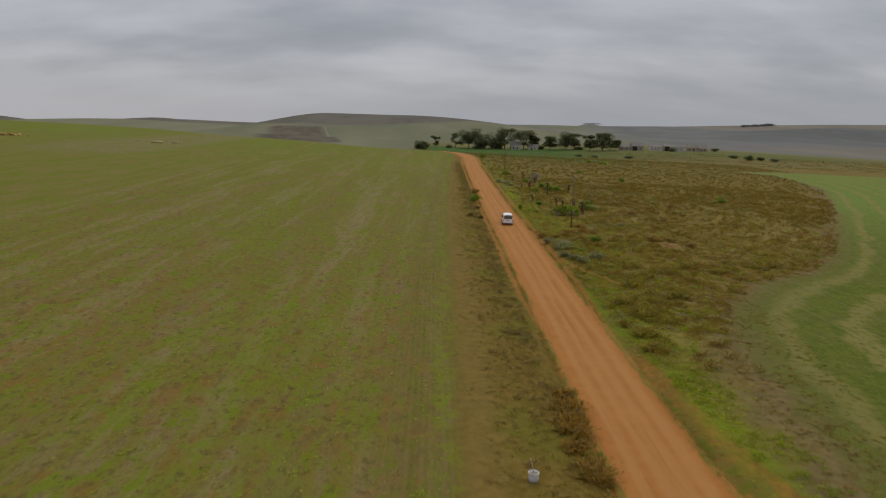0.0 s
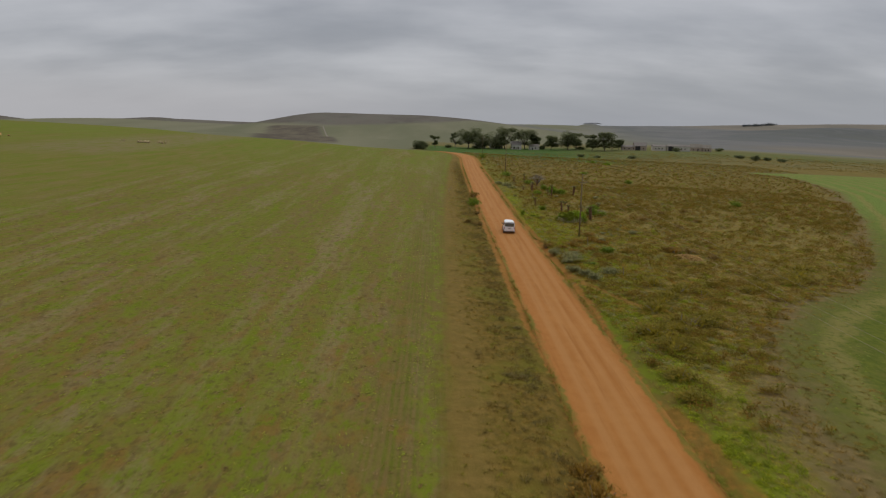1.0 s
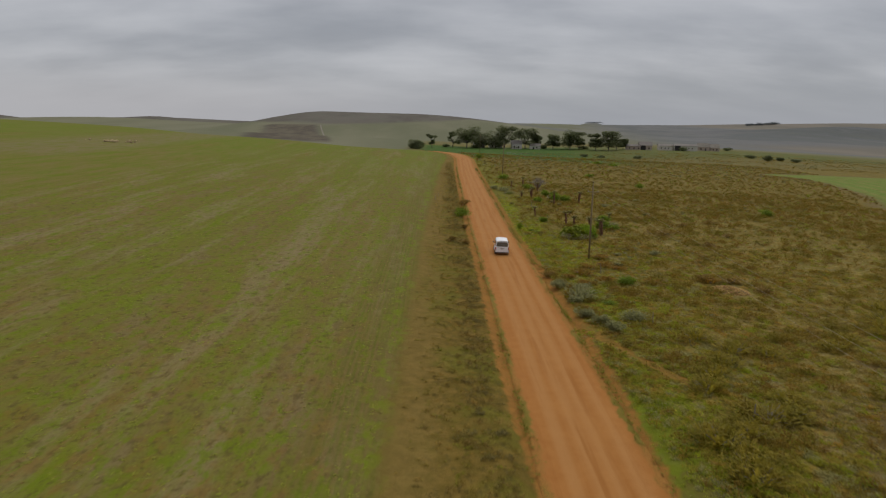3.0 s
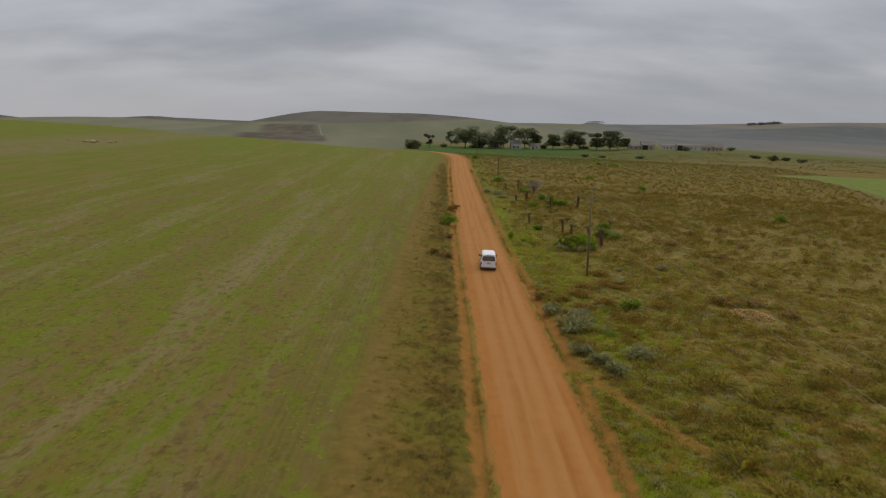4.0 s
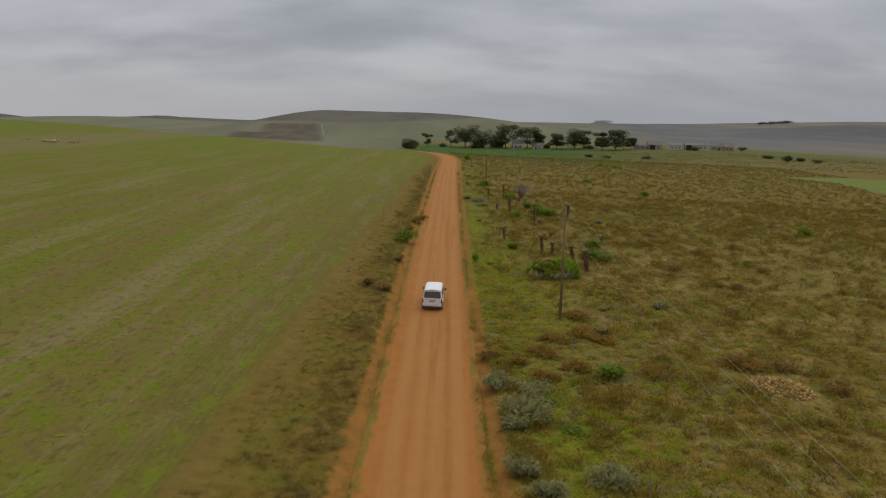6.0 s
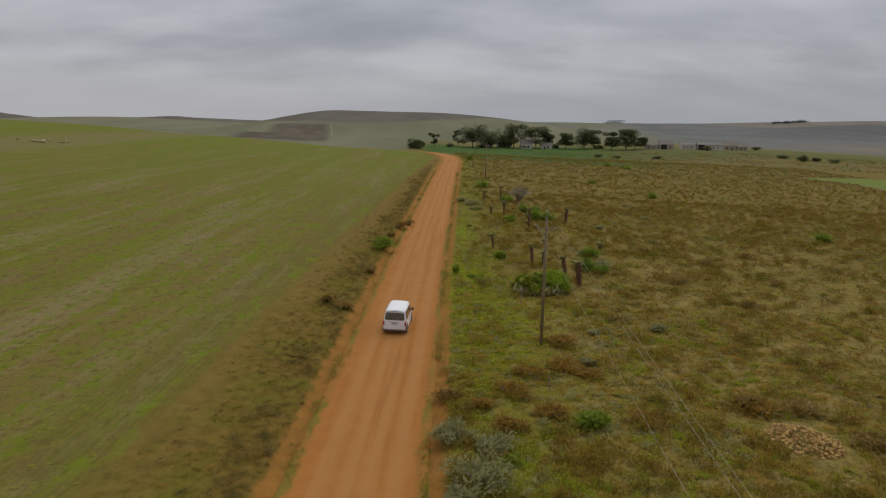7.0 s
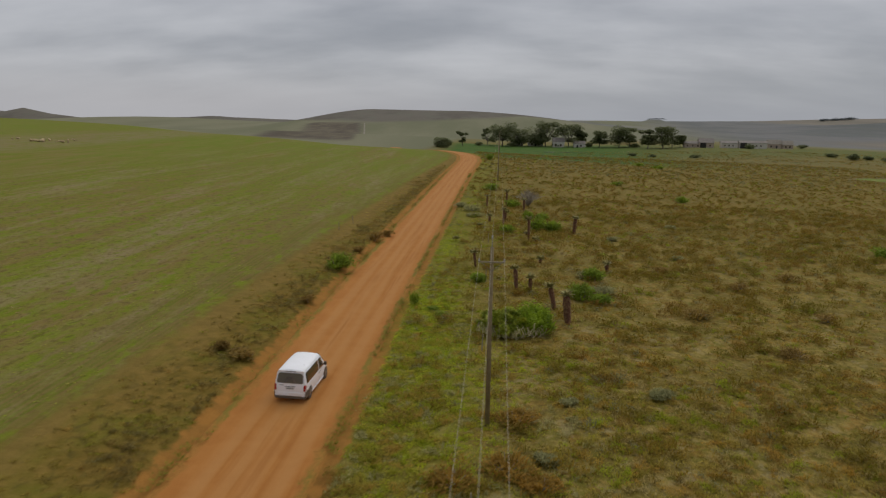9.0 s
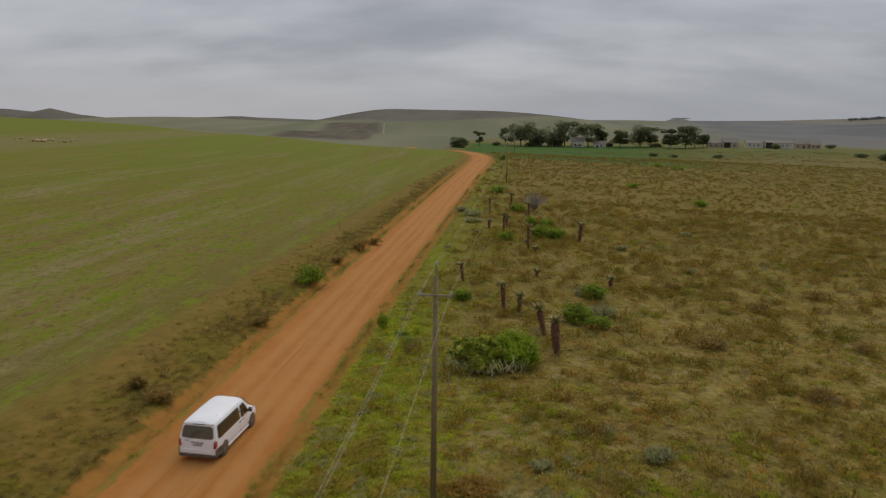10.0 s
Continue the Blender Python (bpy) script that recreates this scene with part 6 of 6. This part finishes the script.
for bx, by, bw, bh in ((221.4, 676.0, 6.5, 3.2), (281.4, 730.0, 7.5, 3.0), (240.1, 582.0, 8.0, 2.4), (240.5, 554.0, 7.2, 3.8), (252.8, 561.0, 5.0, 2.4), (258.9, 550.0, 5.5, 2.0), (140.0, 700.0, 12.0, 3.0), (15.0, 690.0, 7.0, 3.0), (104.0, 706.0, 6.0, 3.5), (42.0, 702.0, 9.0, 3.0), (78.0, 706.0, 8.0, 3.0), (150.0, 560.0, 7.0, 2.0), (118.0, 590.0, 5.0, 1.8), (128.0, 575.0, 5.0, 1.6)):
    build_bush(bx, by, bw, bh, gum_leaf, "broad dark green bush near the farm", G, 500, 0.7, group="farm bushes")


for bx, by, bw, bh in ((-630.0, 1289.0, 6.0, 4.0), (-542.0, 1237.0, 5.0, 3.5)):
    build_bush(bx, by, bw, bh, gum_leaf, "lone dark bush on the far grass slope", G, 300, 0.7, False, group="lone bushes")


# ---- farm buildings ----
lime = surface("limewash", (0.64, 0.60, 0.54), (0.52, 0.48, 0.42), 0.4, 0.9, 0.2)
rosy = surface("faded_plaster", (0.50, 0.40, 0.33), (0.40, 0.32, 0.26), 0.4, 0.9, 0.2)
tin = surface("rusted_tin", (0.245, 0.215, 0.190), (0.180, 0.155, 0.135), 0.3, 0.8, 0.2)
thatch = surface("old_thatch", (0.30, 0.27, 0.22), (0.22, 0.19, 0.155), 0.5, 0.95, 0.4)
dark_in = surface("dark_infill", (0.040, 0.036, 0.034), (0.025, 0.022, 0.020), 1.0, 0.9)


def wall_with_holes(bm, length, high, thick, holes, at, turn):
    """A wall along x from 0, one closed shell, with openings (x, z, width, height) cut through it."""
    m = pose(*at, 0, 0, turn)
    xs = sorted({0.0, length, *[v for x, z, w, hh in holes for v in (x, x + w)]})
    zs = sorted({0.0, high, *[v for x, z, w, hh in holes for v in (z, z + hh)]})
    made = {}

    def corner(i, k, y):
        if (i, k, y) not in made:
            made[i, k, y] = bm.verts.new(m @ Vector((xs[i], y, zs[k])))
        return made[i, k, y]

    def solid(i, k):
        if not (0 <= i < len(xs) - 1 and 0 <= k < len(zs) - 1):
            return False
        cx, cz = (xs[i] + xs[i + 1]) / 2, (zs[k] + zs[k + 1]) / 2
        return not any(x < cx < x + w and z < cz < z + hh for x, z, w, hh in holes)

    for i in range(len(xs) - 1):
        for k in range(len(zs) - 1):
            if not solid(i, k):
                continue
            for y in (0.0, thick):
                bm.faces.new([corner(i, k, y), corner(i + 1, k, y), corner(i + 1, k + 1, y), corner(i, k + 1, y)])
            for di, dk, a, b in ((-1, 0, (i, k), (i, k + 1)), (1, 0, (i + 1, k), (i + 1, k + 1)), (0, -1, (i, k), (i + 1, k)), (0, 1, (i, k + 1), (i + 1, k + 1))):
                if not solid(i + di, k + dk):
                    bm.faces.new([corner(*a, 0.0), corner(*b, 0.0), corner(*b, thick), corner(*a, thick)])
    bmesh.ops.recalc_face_normals(bm, faces=bm.faces)


def gable(bm, x, width, z, rise, thick, turn_m):
    v = [bm.verts.new(turn_m @ Vector(p)) for p in ((x, 0, z), (x, width, z), (x, width / 2, z + rise), (x + thick, 0, z), (x + thick, width, z), (x + thick, width / 2, z + rise))]
    for f in ((0, 1, 2), (5, 4, 3), (0, 3, 4, 1), (1, 4, 5, 2), (2, 5, 3, 0)):
        bm.faces.new([v[i] for i in f])


def build_house(name, x, y, turn, length, width, high, rise, wall_mat, roof_mat, holes, label, category, chimney=False):
    """A gabled building: walls with openings, two roof slopes, dark door panels and window panes set back in them."""
    b = thing(name, pose(x, y, lay(x, y) - 0.2, 0, 0, turn), label, category, "farm buildings")
    bm = bmesh.new()
    wall_with_holes(bm, length, high, 0.4, holes, (0, 0, 0), 0)
    part("front_wall", bm, wall_mat, b)
    bm = bmesh.new()
    wall_with_holes(bm, length, high, 0.4, [], (0, width - 0.4, 0), 0)
    part("back_wall", bm, wall_mat, b)
    for s in (0.0, length - 0.4):
        bm = bmesh.new()
        box(bm, (0.4, width - 0.8, high), (s + 0.2, width / 2, high / 2))
        gable(bm, s, width, high, rise, 0.4, Matrix.Identity(4))
        part("end_wall", bm, wall_mat, b)
    pitch = math.degrees(math.atan2(rise, width / 2))
    slope = math.hypot(rise, width / 2) + 0.5
    for s in (-1, 1):
        bm = bmesh.new()
        cy, cz = width / 2 + s * (slope / 2) * math.cos(radians(pitch)), high + rise + 0.10 - (slope / 2) * math.sin(radians(pitch))
        box(bm, (length + 0.6, slope, 0.12), (length / 2, cy, cz), (-s * pitch, 0, 0))
        part("roof", bm, roof_mat, b, "weathered roof slope")
    for hx, hz, hw, hh in holes:
        # dark panels fill the doorways; the barns' unlit inside is put into their colour
        bm = bmesh.new()
        box(bm, (hw - 0.02, 0.08, hh - 0.02), (hx + hw / 2, 0.28, hz + hh / 2))
        part("door" if hz < 0.3 else "window", bm, dark_in if hz < 0.3 else glass, b, "dark panel filling the doorway" if hz < 0.3 else "dark window pane")
    if chimney:
        bm = bmesh.new()
        box(bm, (1.2, 1.0, rise + 1.6), (length - 1.2, width / 2, high + (rise + 1.6) / 2), bevel=0.05)
        part("chimney", bm, wall_mat, b, "limewashed chimney")
    return b


FARM = ((176.5, 693.0, -6, 14.0, 7.0, 3.6, 1.6, rosy, tin, ((2, 1.2, 1.2, 1.2), (6, 1.2, 1.2, 1.2), (10, 1.2, 1.2, 1.2)), "long low farm shed of faded plaster with a tin roof"),
        (187.5, 690.5, -6, 11.0, 9.0, 4.4, 3.0, rosy, tin, ((0.8, 0.05, 4.6, 4.0), (7.6, 1.4, 1.2, 1.2)), "gabled farm barn of faded plaster with a dark open doorway"),
        (204.5, 690.0, -6, 12.0, 8.0, 4.2, 1.4, lime, tin, ((2, 1.6, 1.1, 1.1), (5, 1.6, 1.1, 1.1), (8, 1.6, 1.1, 1.1)), "long limewashed farm shed with a low tin roof"),
        (217.5, 687.5, -6, 20.0, 8.0, 4.6, 1.4, lime, tin, ((0.4, 0.05, 5.0, 4.4), (9, 1.8, 1.1, 1.1), (12, 1.8, 1.1, 1.1), (15, 1.8, 1.1, 1.1)), "long limewashed barn with a dark wide doorway"),
        (245.0, 705.0, -8, 10.0, 8.0, 3.6, 3.2, rosy, thatch, ((2, 0.9, 1.2, 1.4), (6, 0.05, 1.3, 2.3)), "old thatched cottage with faded walls"),
        (256.0, 704.0, -8, 8.0, 8.0, 3.4, 3.0, rosy, thatch, ((2, 0.9, 1.2, 1.4), (5, 0.9, 1.2, 1.4)), "small old thatched outbuilding with faded walls"),
        (41.5, 716.0, 4, 10.0, 8.0, 5.0, 3.6, lime, tin, ((2, 1.0, 1.3, 1.8), (6, 1.0, 1.3, 1.8)), "tall limewashed farmhouse half hidden by gum trees"),
        (56.0, 718.0, 4, 12.0, 8.0, 4.6, 2.6, lime, tin, ((2, 1.0, 1.3, 1.8), (5, 0.05, 1.3, 2.3), (8, 1.0, 1.3, 1.8)), "limewashed farm cottage behind gum trees"),
        (75.0, 702.0, 2, 9.0, 8.0, 4.8, 3.0, lime, tin, ((1.5, 1.0, 1.3, 1.8), (5.5, 1.0, 1.3, 1.8)), "white farmhouse with dark windows between gum trees"),
        (91.5, 700.0, 0, 9.0, 7.0, 3.4, 1.8, lime, tin, ((2, 0.05, 1.4, 2.2), (5, 1.0, 1.3, 1.4)), "low white outbuilding behind gum trees"))
for k, (hx, hy, ht, hl, hw, hh, hr, hm, rm, holes, label) in enumerate(FARM):
    build_house("farm_building", hx, hy, ht, hl, hw, hh, hr, hm, rm, holes, label, "farm building", k in (6, 8))


# ---- shallow water on the meadow ----
def build_pool():
    m, t, p = shader("still_water")
    p.inputs["Base Color"].default_value = (0.10, 0.10, 0.09, 1)
    p.inputs["Roughness"].default_value = 0.12
    n = 40
    x = np.linspace(56, 92, n)
    w = 1.6 + 1.0 * np.sin(x * 0.5) + 0.6 * np.sin(x * 1.3)
    y = 628 - (x - 56) * 0.12
    v = np.concatenate([np.c_[x, y - w, land(x, y - w) + 0.12], np.c_[x, y + w, land(x, y + w) + 0.12]])
    v[:, 2] = np.maximum(v[:, 2], land(x.repeat(1).tolist() * 2, np.r_[y - w, y + w]) + 0.10)
    i = np.arange(n - 1)
    return tagged(sheet("water", v, np.c_[i, i + 1, i + n + 1, i + n], m), "thin strip of standing water on the green meadow", "water", kind="structure")


build_pool()


# ---- far woods on the ridges ----
far_leaf = foliage("far_wood_leaves", (0.170, 0.185, 0.185), (0.135, 0.150, 0.150), 0.05, 0.4)


def plant_far_wood(name, x0, x1, y, n, size, label):
    rng = np.random.default_rng(5)
    x, yy = rng.uniform(x0, x1, n), y + rng.uniform(-25, 25, n)
    forms = [shrub_form(rng, 40, 0.34, 5, 1.3) for _ in range(3)]
    strew(name, forms, x, yy, rng.uniform(0.7, 1.3, n) * size, rng.uniform(0.8, 1.3, n), far_leaf, rng, label, "wood")


plant_far_wood("ridge_wood", 1610, 1775, 3830, 90, 8.0, "dark wood along the far ridge")
plant_far_wood("hilltop_wood", 795, 875, 3880, 60, 4.0, "dark clump of trees on the flat hilltop")
